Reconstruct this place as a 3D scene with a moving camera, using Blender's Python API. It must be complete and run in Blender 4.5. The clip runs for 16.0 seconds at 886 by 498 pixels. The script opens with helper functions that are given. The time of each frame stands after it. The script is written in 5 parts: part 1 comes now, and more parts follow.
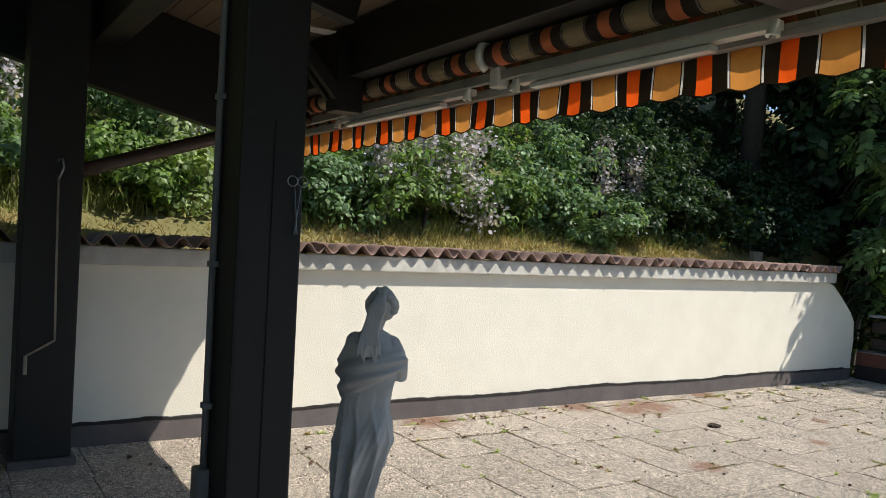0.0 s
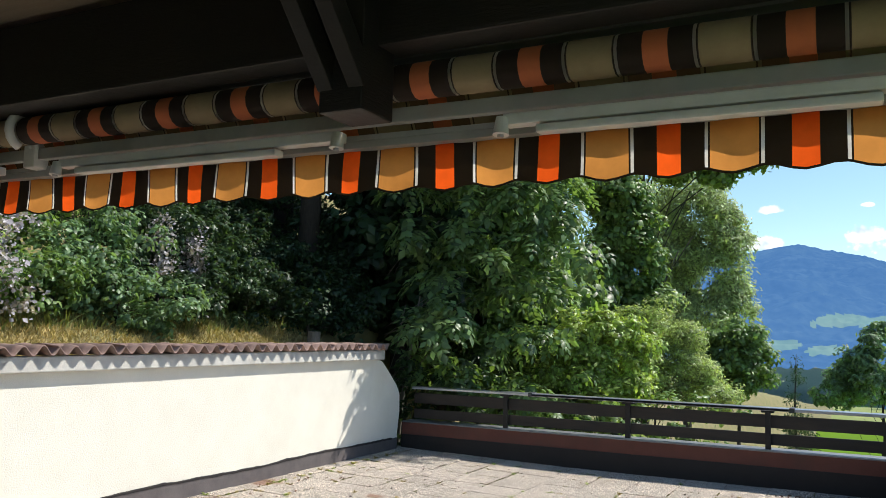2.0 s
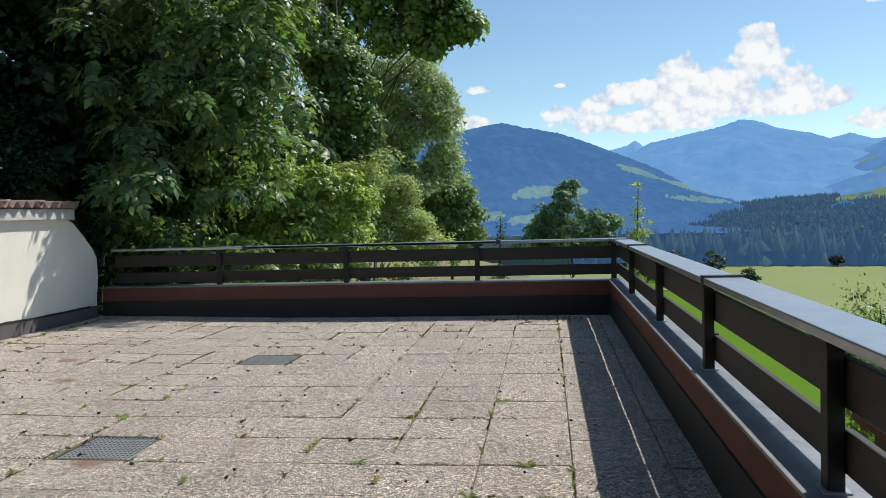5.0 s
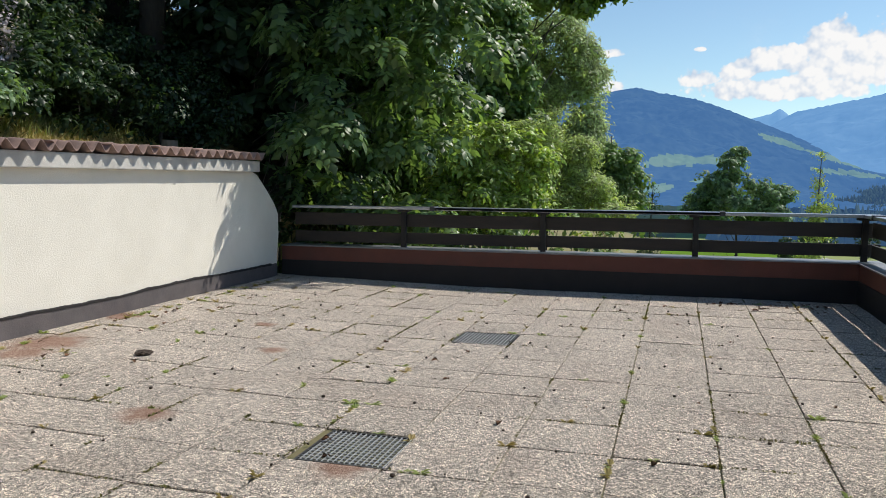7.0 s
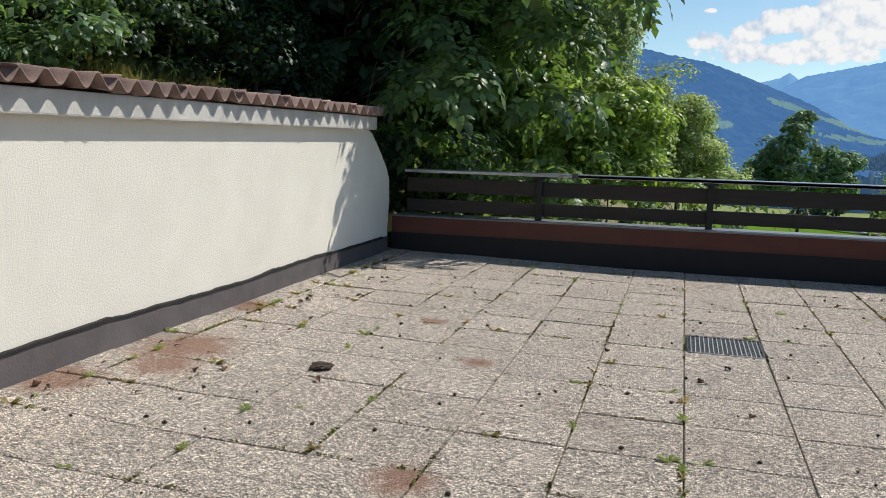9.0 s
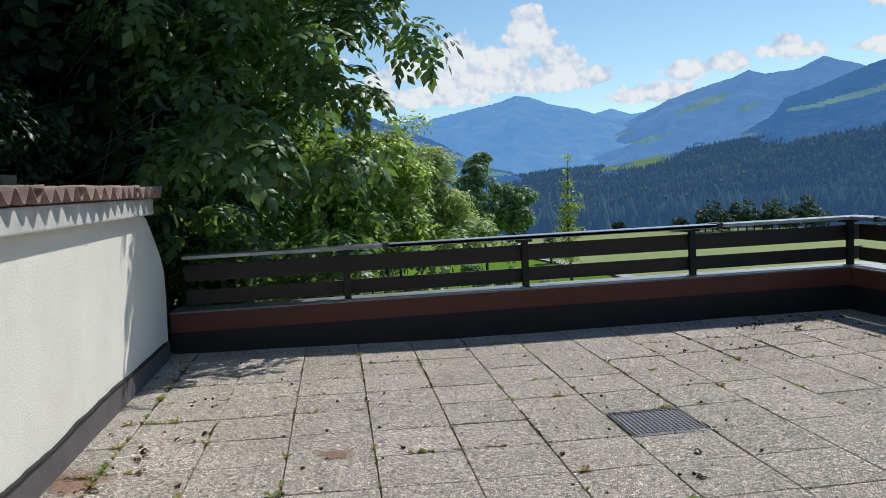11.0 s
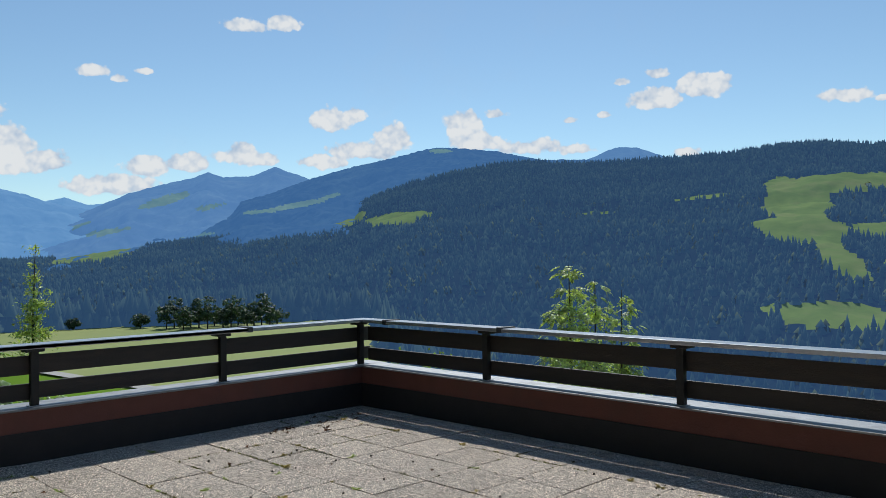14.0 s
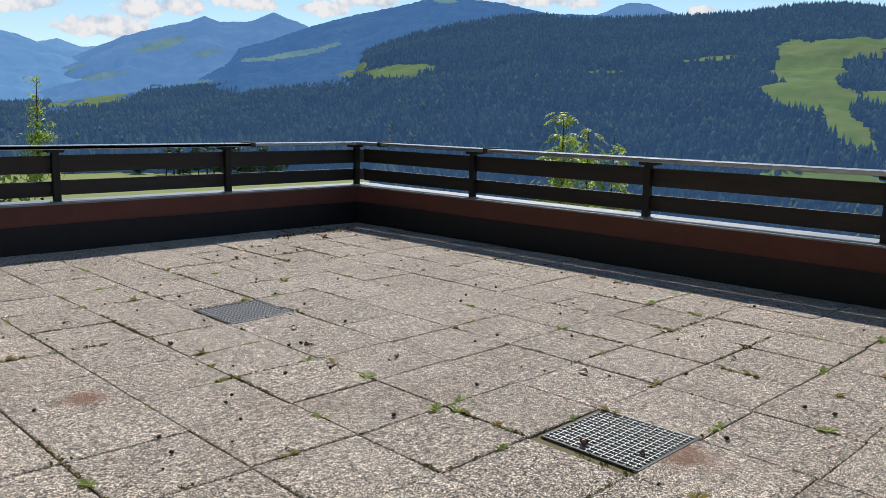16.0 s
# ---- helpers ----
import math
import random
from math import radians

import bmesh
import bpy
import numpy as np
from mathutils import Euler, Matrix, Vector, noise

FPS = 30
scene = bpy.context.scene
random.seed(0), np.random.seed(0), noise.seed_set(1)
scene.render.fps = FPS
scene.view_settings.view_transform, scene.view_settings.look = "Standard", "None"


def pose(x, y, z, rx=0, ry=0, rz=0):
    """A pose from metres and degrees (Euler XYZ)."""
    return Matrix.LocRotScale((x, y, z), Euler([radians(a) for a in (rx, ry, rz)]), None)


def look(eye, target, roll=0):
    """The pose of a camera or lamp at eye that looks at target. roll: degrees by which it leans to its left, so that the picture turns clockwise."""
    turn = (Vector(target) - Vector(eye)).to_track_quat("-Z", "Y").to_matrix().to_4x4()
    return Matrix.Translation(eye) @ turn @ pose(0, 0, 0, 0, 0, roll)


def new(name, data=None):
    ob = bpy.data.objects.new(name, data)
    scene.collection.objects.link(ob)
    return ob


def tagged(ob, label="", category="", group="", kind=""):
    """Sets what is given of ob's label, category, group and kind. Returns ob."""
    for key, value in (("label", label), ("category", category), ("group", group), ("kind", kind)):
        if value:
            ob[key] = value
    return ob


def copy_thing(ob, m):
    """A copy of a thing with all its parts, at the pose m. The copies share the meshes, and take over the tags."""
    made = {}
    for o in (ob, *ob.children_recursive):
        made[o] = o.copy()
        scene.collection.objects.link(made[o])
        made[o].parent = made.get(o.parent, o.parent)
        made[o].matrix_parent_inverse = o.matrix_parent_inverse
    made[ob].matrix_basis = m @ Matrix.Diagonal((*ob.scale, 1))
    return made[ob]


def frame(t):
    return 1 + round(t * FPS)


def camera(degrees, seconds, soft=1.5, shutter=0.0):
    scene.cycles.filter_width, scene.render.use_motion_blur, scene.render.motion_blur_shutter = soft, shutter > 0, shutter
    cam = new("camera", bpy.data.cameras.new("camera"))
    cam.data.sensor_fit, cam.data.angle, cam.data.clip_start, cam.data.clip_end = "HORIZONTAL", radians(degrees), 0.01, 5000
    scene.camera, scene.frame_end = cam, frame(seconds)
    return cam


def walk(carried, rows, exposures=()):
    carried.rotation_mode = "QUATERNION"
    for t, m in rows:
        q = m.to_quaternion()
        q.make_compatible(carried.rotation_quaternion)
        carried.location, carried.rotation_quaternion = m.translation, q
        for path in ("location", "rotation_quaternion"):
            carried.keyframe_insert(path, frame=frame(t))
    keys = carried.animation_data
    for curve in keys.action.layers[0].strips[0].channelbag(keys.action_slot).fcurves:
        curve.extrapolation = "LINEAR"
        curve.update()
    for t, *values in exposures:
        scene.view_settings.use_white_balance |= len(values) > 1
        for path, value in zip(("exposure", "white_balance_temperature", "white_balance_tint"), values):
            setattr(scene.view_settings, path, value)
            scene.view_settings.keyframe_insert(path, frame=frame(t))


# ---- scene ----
cam = camera(57.5, 16.0, soft=0.6)

PATH = [
    (0, (-0.59, -11.182, 1.67), (-2.27, -10.097, 1.658), 2.8),
    (0.5, (-0.765, -11.138, 1.764), (-2.414, -10.011, 1.87), 3.4),
    (1, (-0.847, -11.069, 1.819), (-2.412, -9.84, 2.02), 3.8),
    (1.5, (-0.838, -11.022, 1.833), (-2.114, -9.497, 2.055), 2.6),
    (2, (-0.76, -11.025, 1.825), (-1.66, -9.25, 2.029), 1.4),
    (2.5, (-0.712, -11.014, 1.83), (-1.284, -9.106, 2.019), 0.7),
    (3, (-0.685, -11.012, 1.756), (-1.029, -9.048, 1.919), -1.2),
    (3.5, (-0.692, -10.991, 1.59), (-0.908, -9.004, 1.66), -1.8),
    (5.8, (-1.124, -10.263, 1.34), (-1.48, -8.298, 1.214), -0.3),
    (6, (-1.251, -10.211, 1.352), (-1.677, -8.262, 1.212), 0.1),
    (6.5, (-1.565, -9.995, 1.338), (-2.132, -8.084, 1.171), -0.4),
    (7, (-1.938, -9.681, 1.337), (-2.494, -7.768, 1.163), 0.4),
    (7.5, (-2.312, -9.333, 1.301), (-2.904, -7.43, 1.14), -0.5),
    (8, (-2.784, -9.075, 1.316), (-3.402, -7.185, 1.1), 1.5),
    (10.5, (-5.067, -8.127, 1.396), (-5.225, -6.154, 1.109), -4.2),
    (11, (-5.358, -7.853, 1.554), (-5.101, -5.877, 1.388), -2.9),
    (11.5, (-5.587, -7.703, 1.616), (-5.137, -5.757, 1.514), -2.5),
    (12, (-5.773, -7.517, 1.648), (-5.14, -5.621, 1.594), -1.9),
    (12.5, (-5.968, -7.352, 1.664), (-5.089, -5.556, 1.668), -1.6),
    (13, (-5.97, -7.239, 1.647), (-4.843, -5.587, 1.667), -1.6),
    (13.5, (-5.874, -7.253, 1.649), (-4.59, -5.72, 1.676), -1.2),
    (14, (-5.845, -7.281, 1.636), (-4.441, -5.857, 1.665), -0.8),
    (14.5, (-5.852, -7.326, 1.562), (-4.369, -5.984, 1.59), -0.4),
    (15, (-5.855, -7.442, 1.478), (-4.367, -6.106, 1.449), 0.2),
    (15.5, (-6.052, -7.606, 1.379), (-4.634, -6.206, 1.213), 0.7),
    (16, (-6.2, -7.785, 1.3), (-4.813, -6.381, 0.976), 1.0),
]
walk(cam, [(t, look(eye, target, roll)) for t, eye, target, roll in PATH],
     [(0, .05, 6700, 10), (0.5, .1, 6700, 10), (1.0, .32, 6750, 10), (1.5, .28, 6700, 10), (2.0, .3, 6450, 10), (2.5, .05, 6250, 9), (3.0, -.12, 6250, 9), (8, -.14, 6500, 11), (11, -.32, 6100, 9), (12.5, -.33, 6050, 8), (14.5, -.45, 6250, 9), (16, -.29, 6400, 12)])


# ---- light ----
SUN = Vector((0.615, 0.53, 1.0)).normalized()
sun = new("sun", bpy.data.lights.new("sun", "SUN"))
sun.data.energy, sun.data.angle, sun.data.color = 4.7, radians(0.53), (1.0, 0.95, 0.86)
sun.matrix_world = look(SUN * 30, (0, 0, 0))

# clouds of the sky: azimuth from +y towards +x, elevation, half width, half height, in degrees
TOWER = [(14.0, 9.5, 1.9, 2.1), (16.3, 7.6, 1.9, 1.3), (12.0, 8.0, 2.2, 1.4), (8.9, 8.5, 1.9, 1.6), (6.0, 7.7, 1.9, 1.2), (10.5, 7.0, 4.5, 1.3), (3.6, 7.1, 1.4, .9), (1.0, 6.7, 1.3, .7),
         (18.3, 6.5, 1.8, .9), (14.5, 6.5, 5.5, 1.2), (6.5, 5.8, 5.0, 1.0), (21.8, 5.2, 3.0, .9), (-4.7, 8.5, .9, .4), (-6.2, 6.2, 2.4, .6), (1.1, 8.6, .4, .2), (-40, 12, 7, 2.5), (-75, 10, 8, 2.5)]
MIDDLE = [(24.6, 6.5, 1.9, .9), (26.8, 6.7, 1.7, .9), (30.6, 7.3, 1.9, .9), (32.4, 7.1, 1.0, .6), (36.8, 9.8, 1.6, 1.0), (38.3, 10.2, .9, .7), (41.2, 8.5, 1.6, 1.2), (38.8, 7.7, 2.6, .8), (35.8, 7.0, 1.9, .7),
          (46.2, 9.4, 1.3, 1.3), (47.2, 8.3, 1.8, .9), (48.4, 10.2, .8, .5), (50.8, 7.8, 1.9, .7), (54.5, 7.6, 1.2, .5), (21.3, 12.5, .9, .5), (22.9, 12.1, .5, .35), (24.4, 12.7, .6, .25)]
SMALL = [(57.1, 12.0, .7, .35), (53.8, 9.6, .7, .35), (56.1, 9.9, .5, .3), (59.7, 10.7, 2.0, .9), (62.6, 11.3, 2.0, 1.0), (59.9, 12.4, .9, .4), (71.5, 10.1, 1.4, .7), (75.9, 10.5, 1.7, 1.0), (73.6, 9.7, .5, .25),
         (61.3, 7.1, 1.0, .4), (31.2, 15.9, 1.6, .6), (33.6, 16.2, 1.3, .7), (71.7, 16.3, .9, .4), (88, 11, 6, 2), (110, 10, 9, 3), (150, 12, 9, 3), (200, 11, 9, 3), (245, 13, 8, 3)]


def make_world():
    w = bpy.data.worlds.new("world")
    scene.world = w
    w.use_nodes = True
    nt = w.node_tree
    N, L = nt.nodes, nt.links
    N.clear()
    sky = N.new("ShaderNodeTexSky")
    sky.sky_type, sky.sun_disc = "NISHITA", False
    sky.sun_elevation, sky.sun_rotation = math.asin(SUN.z), math.atan2(SUN.x, SUN.y)
    sky.altitude, sky.air_density, sky.dust_density, sky.ozone_density = 900, 1.0, 0.4, 0.9
    co = N.new("ShaderNodeTexCoord")
    sep = N.new("ShaderNodeSeparateXYZ")
    L.new(co.outputs["Generated"], sep.inputs[0])

    def m(op, a, b=None, c=None, clamp=False):
        n = N.new("ShaderNodeMath")
        n.operation, n.use_clamp = op, clamp
        for i, v in enumerate((a, b, c)):
            if v is None:
                continue
            if isinstance(v, (int, float)):
                n.inputs[i].default_value = v
            else:
                L.new(v, n.inputs[i])
        return n.outputs[0]
    az = m("MULTIPLY", m("ARCTAN2", sep.outputs[0], sep.outputs[1]), 57.29578)
    el = m("MULTIPLY", m("ARCSINE", sep.outputs[2]), 57.29578)
    best = None
    for a, e, wd, ht in TOWER + MIDDLE + SMALL:
        if a > 180:
            a -= 360
        dx = m("MULTIPLY", m("SUBTRACT", az, a), 1 / wd)
        dy = m("MULTIPLY", m("SUBTRACT", el, e), 1 / ht)
        # flatter below than above
        dy = m("MULTIPLY", dy, m("MULTIPLY_ADD", m("LESS_THAN", dy, 0.0), 0.6, 1.0))
        d = m("SUBTRACT", 1.0, m("SQRT", m("ADD", m("MULTIPLY", dx, dx), m("MULTIPLY", dy, dy))))
        d = m("MULTIPLY", d, min(1.25, 0.6 + 0.35 * ht))
        best = d if best is None else m("MAXIMUM", best, d)

    def tex(scale, detail, rough):
        n = N.new("ShaderNodeTexNoise")
        n.inputs["Scale"].default_value, n.inputs["Detail"].default_value, n.inputs["Roughness"].default_value = scale, detail, rough
        L.new(co.outputs["Generated"], n.inputs["Vector"])
        return n.outputs["Fac"]
    def billow(shift):
        """Rounded heads of cloud in two sizes."""
        mv = N.new("ShaderNodeVectorMath")
        mv.operation = "ADD"
        mv.inputs[1].default_value = shift
        L.new(co.outputs["Generated"], mv.inputs[0])
        total = None
        for sc, am in ((38, 0.6), (90, 0.36), (210, 0.16)):
            v = N.new("ShaderNodeTexVoronoi")
            v.feature = "SMOOTH_F1"
            v.inputs["Scale"].default_value, v.inputs["Smoothness"].default_value = sc, 0.35
            L.new(mv.outputs[0], v.inputs["Vector"])
            b = m("MULTIPLY_ADD", v.outputs["Distance"], -am, am * 0.42)
            total = b if total is None else m("ADD", total, b)
        return total
    heads = billow((0, 0, 0))
    lump = m("ADD", m("ADD", best, heads), m("MULTIPLY_ADD", tex(34, 7, 0.62), 0.95, -0.3))
    dens = N.new("ShaderNodeMapRange")
    dens.interpolation_type = "SMOOTHSTEP"
    L.new(lump, dens.inputs["Value"])
    dens.inputs["From Min"].default_value, dens.inputs["From Max"].default_value = 0.0, 0.24
    wisp = m("MULTIPLY", m("SUBTRACT", tex(5, 8, 0.7), 0.56, clamp=True), 0.7)
    fac = m("MAXIMUM", m("MULTIPLY", dens.outputs[0], 0.97), m("MINIMUM", wisp, 0.10))
    lit = m("SUBTRACT", heads, billow(tuple(SUN * 0.007)))
    shade = m("MULTIPLY_ADD", lit, 1.0, m("MULTIPLY_ADD", lump, 0.32, 0.66))
    ramp = N.new("ShaderNodeValToRGB")
    ramp.color_ramp.elements[0].position, ramp.color_ramp.elements[0].color = 0.35, (0.50, 0.63, 0.80, 1)
    ramp.color_ramp.elements[1].position, ramp.color_ramp.elements[1].color = 0.95, (1.0, 0.99, 0.97, 1)
    L.new(shade, ramp.inputs[0])
    bgs = N.new("ShaderNodeBackground")
    bgs.inputs[1].default_value = SKY
    tint = N.new("ShaderNodeMix")
    tint.data_type, tint.blend_type = "RGBA", "MULTIPLY"
    tint.inputs[0].default_value = 1.0
    tint.inputs[7].default_value = (0.935, 1.045, 1.03, 1)
    L.new(sky.outputs[0], tint.inputs[6])
    L.new(tint.outputs[2], bgs.inputs[0])
    bgc = N.new("ShaderNodeBackground")
    bgc.inputs[1].default_value = CLOUD
    L.new(ramp.outputs[0], bgc.inputs[0])
    mix = N.new("ShaderNodeMixShader")
    L.new(fac, mix.inputs[0])
    L.new(bgs.outputs[0], mix.inputs[1])
    L.new(bgc.outputs[0], mix.inputs[2])
    out = N.new("ShaderNodeOutputWorld")
    L.new(mix.outputs[0], out.inputs[0])


SKY, CLOUD = 0.132, 1.05
make_world()


# ---- materials ----
def mat(name, color, color2=None, scale=8.0, rough=0.8, metal=0.0, bump=0.0, bump_scale=60.0, grain=None, stains=0.0, stain_color=(0.1, 0.08, 0.06), stain_scale=1.2,
        island=0.0, obj=0.0, translucent=0.0, coat=0.0, stretch=(1, 1, 1), haze=None, haze_strength=0.0, spec=0.5, detail=6.0):
    """A procedural surface: two tones by noise, fine grain, stains, relief."""
    k = bpy.data.materials.new(name)
    k.use_nodes = True
    nt = k.node_tree
    N, L = nt.nodes, nt.links
    b = N["Principled BSDF"]
    b.inputs["Roughness"].default_value, b.inputs["Metallic"].default_value = rough, metal
    b.inputs["Specular IOR Level"].default_value = spec
    b.inputs["Coat Weight"].default_value = coat
    co = N.new("ShaderNodeTexCoord")
    mp = N.new("ShaderNodeMapping")
    mp.inputs["Scale"].default_value = stretch
    geo = N.new("ShaderNodeNewGeometry")
    L.new(geo.outputs["Position"], mp.inputs["Vector"])

    def tex(s, d=detail, r=0.6):
        n = N.new("ShaderNodeTexNoise")
        n.inputs["Scale"].default_value, n.inputs["Detail"].default_value, n.inputs["Roughness"].default_value = s, d, r
        L.new(mp.outputs[0], n.inputs["Vector"])
        return n.outputs["Fac"]

    def mixc(fac, a, c, mode="MIX"):
        n = N.new("ShaderNodeMix")
        n.data_type, n.blend_type = "RGBA", mode
        for v, s in ((fac, n.inputs[0]), (a, n.inputs[6]), (c, n.inputs[7])):
            if isinstance(v, (int, float)):
                s.default_value = v
            elif isinstance(v, tuple):
                s.default_value = (*v, 1)
            else:
                L.new(v, s)
        return n.outputs[2]

    def ramp(v, lo, hi):
        n = N.new("ShaderNodeMapRange")
        n.inputs["From Min"].default_value, n.inputs["From Max"].default_value = lo, hi
        L.new(v, n.inputs["Value"])
        return n.outputs[0]
    c = mixc(ramp(tex(scale), 0.3, 0.7), color, color2 or tuple(v * 0.75 for v in color))
    if grain:
        gs, gc, lo, hi = grain
        c = mixc(ramp(tex(gs, 2.0, 0.5), lo, hi), c, gc)
    if stains:
        s = ramp(tex(stain_scale, 5.0, 0.65), 0.52, 0.72)
        mu = N.new("ShaderNodeMath")
        mu.operation = "MULTIPLY"
        mu.inputs[1].default_value = stains
        L.new(s, mu.inputs[0])
        c = mixc(mu.outputs[0], c, stain_color)
    for amount, src in ((island, "i"), (obj, "o")):
        if amount:
            if src == "i":
                v = geo.outputs["Random Per Island"]
            else:
                v = N.new("ShaderNodeObjectInfo").outputs["Random"]
            mr = N.new("ShaderNodeMapRange")
            mr.inputs["To Min"].default_value, mr.inputs["To Max"].default_value = 1 - amount, 1 + amount
            L.new(v, mr.inputs["Value"])
            c = mixc(1.0, c, mr.outputs[0], "MULTIPLY")
    L.new(c, b.inputs["Base Color"])
    if bump:
        n = N.new("ShaderNodeBump")
        n.inputs["Strength"].default_value, n.inputs["Distance"].default_value = bump, 0.01
        L.new(tex(bump_scale, 4.0), n.inputs["Height"])
        L.new(n.outputs[0], b.inputs["Normal"])
    out = N["Material Output"]
    # painted distance haze: a tinted emission on top of the colour
    if haze:
        b.inputs["Emission Color"].default_value = (*haze, 1)
        b.inputs["Emission Strength"].default_value = haze_strength
    if translucent:
        t = N.new("ShaderNodeBsdfTranslucent")
        hs = mixc(1.0, c, (1.5, 1.5, 0.65), "MULTIPLY") if translucent < 0.55 else c
        L.new(hs, t.inputs[0])
        mx = N.new("ShaderNodeMixShader")
        mx.inputs[0].default_value = translucent
        L.new(b.outputs[0], mx.inputs[1])
        L.new(t.outputs[0], mx.inputs[2])
        L.new(mx.outputs[0], out.inputs[0])
    return k


def tile_material():
    """Washed concrete: light and dark chips, rusty stains at a few spots."""
    k = mat("tile", (0.88, 0.765, 0.64), (0.71, 0.615, 0.51), 30.0, 0.92, bump=1.0, bump_scale=110, grain=(185, (0.11, 0.095, 0.085), 0.46, 0.55), obj=0.08, stains=0.45, stain_color=(0.33, 0.255, 0.205), stain_scale=1.3, detail=3)
    nt = k.node_tree
    N, L = nt.nodes, nt.links
    b = N["Principled BSDF"]
    base = b.inputs["Base Color"].links[0].from_socket
    geo = N.new("ShaderNodeNewGeometry")
    # single pebbles, pale and dark, in two sizes
    for sc, a0, a1 in ((115, 0.38, 1.62), (50, 0.75, 1.25)):
        vo = N.new("ShaderNodeTexVoronoi")
        vo.inputs["Scale"].default_value = sc
        L.new(geo.outputs["Position"], vo.inputs["Vector"])
        sp = N.new("ShaderNodeSeparateColor")
        L.new(vo.outputs["Color"], sp.inputs[0])
        pm = N.new("ShaderNodeMapRange")
        pm.inputs["To Min"].default_value, pm.inputs["To Max"].default_value = a0, a1
        L.new(sp.outputs[0], pm.inputs["Value"])
        pk = N.new("ShaderNodeMix")
        pk.data_type, pk.blend_type = "RGBA", "MULTIPLY"
        pk.inputs[0].default_value = 1.0
        L.new(base, pk.inputs[6])
        L.new(pm.outputs[0], pk.inputs[7])
        base = pk.outputs[2]
    N["Bump"].inputs["Distance"].default_value = 0.014
    nz = N.new("ShaderNodeTexNoise")
    nz.inputs["Scale"].default_value, nz.inputs["Detail"].default_value = 9, 6
    L.new(geo.outputs["Position"], nz.inputs["Vector"])
    acc = None
    for x, y, r in ((-6.6, -4.6, .42), (-6.5, -4.95, .3), (-5.45, -3.28, .16), (-4.9, -4.17, .15), (-4.77, -5.9, .22), (-6.85, -3.4, .3), (-6.85, -5.4, .35), (-3.4, -6.32, .2), (-6.8, -7.2, .4)):
        d = N.new("ShaderNodeVectorMath")
        d.operation = "DISTANCE"
        d.inputs[1].default_value = (x, y, 0.03)
        L.new(geo.outputs["Position"], d.inputs[0])
        m = N.new("ShaderNodeMath")
        m.operation = "MULTIPLY_ADD"
        m.inputs[1].default_value, m.inputs[2].default_value = -1 / r, 1.0
        L.new(d.outputs["Value"], m.inputs[0])
        if acc is None:
            acc = m.outputs[0]
        else:
            q = N.new("ShaderNodeMath")
            q.operation = "MAXIMUM"
            L.new(acc, q.inputs[0])
            L.new(m.outputs[0], q.inputs[1])
            acc = q.outputs[0]
    q = N.new("ShaderNodeMath")
    q.operation = "ADD"
    L.new(acc, q.inputs[0])
    L.new(nz.outputs["Fac"], q.inputs[1])
    mr = N.new("ShaderNodeMapRange")
    mr.inputs["From Min"].default_value, mr.inputs["From Max"].default_value, mr.inputs["To Max"].default_value = 0.62, 1.15, 0.75
    L.new(q.outputs[0], mr.inputs["Value"])
    mx = N.new("ShaderNodeMix")
    mx.data_type = "RGBA"
    L.new(mr.outputs[0], mx.inputs[0])
    L.new(base, mx.inputs[6])
    mx.inputs[7].default_value = (0.26, 0.125, 0.075, 1)
    L.new(mx.outputs[2], b.inputs["Base Color"])
    return k


M = {}
M["plaster"] = mat("plaster", (0.83, 0.79, 0.69), (0.78, 0.74, 0.64), 3, 0.9, bump=0.35, bump_scale=90, stains=0.18, stain_color=(0.6, 0.55, 0.45), stain_scale=0.9)
M["fascia"] = mat("fascia", (0.62, 0.6, 0.55), (0.5, 0.48, 0.44), 5, 0.9, bump=0.3, stains=0.5, stain_color=(0.3, 0.28, 0.25), stain_scale=3)
M["bitumen"] = mat("bitumen", (0.13, 0.11, 0.11), (0.09, 0.08, 0.08), 6, 0.75, bump=0.3, stains=0.3, stain_color=(0.2, 0.18, 0.17))
M["terracotta"] = mat("terracotta", (0.33, 0.215, 0.175), (0.22, 0.15, 0.13), 9, 0.88, bump=0.35, obj=0.2, stains=0.5, stain_color=(0.16, 0.135, 0.12), stain_scale=5)
M["tile"] = tile_material()
M["tar"] = mat("tar", (0.025, 0.02, 0.018), (0.012, 0.01, 0.01), 20, 0.8, bump=0.5)
M["gravel"] = mat("gravel", (0.17, 0.175, 0.18), (0.1, 0.1, 0.1), 60, 0.9, bump=0.8, bump_scale=80)
M["joint"] = mat("joint", (0.19, 0.15, 0.09), (0.14, 0.15, 0.05), 5, 0.95, bump=0.4)
M["redwall"] = mat("redwall", (0.165, 0.062, 0.045), (0.13, 0.05, 0.036), 4, 0.85, bump=0.35, stains=0.35, stain_color=(0.12, 0.075, 0.06), stain_scale=2)
M["flash"] = mat("flash", (0.3, 0.31, 0.33), (0.22, 0.23, 0.24), 5, 0.55, 0.6, bump=0.1, bump_scale=12, stains=0.5, stain_color=(0.1, 0.1, 0.1), stain_scale=6)
M["cap"] = mat("cap", (0.42, 0.43, 0.45), (0.33, 0.34, 0.36), 6, 0.3, 0.6, bump=0.15, bump_scale=14, stains=0.35, stain_color=(0.2, 0.2, 0.2), stain_scale=7)
M["darkwood"] = mat("darkwood", (0.03, 0.02, 0.015), (0.018, 0.013, 0.011), 4, 0.62, bump=0.4, bump_scale=20, stretch=(1, 1, 8), obj=0.15)
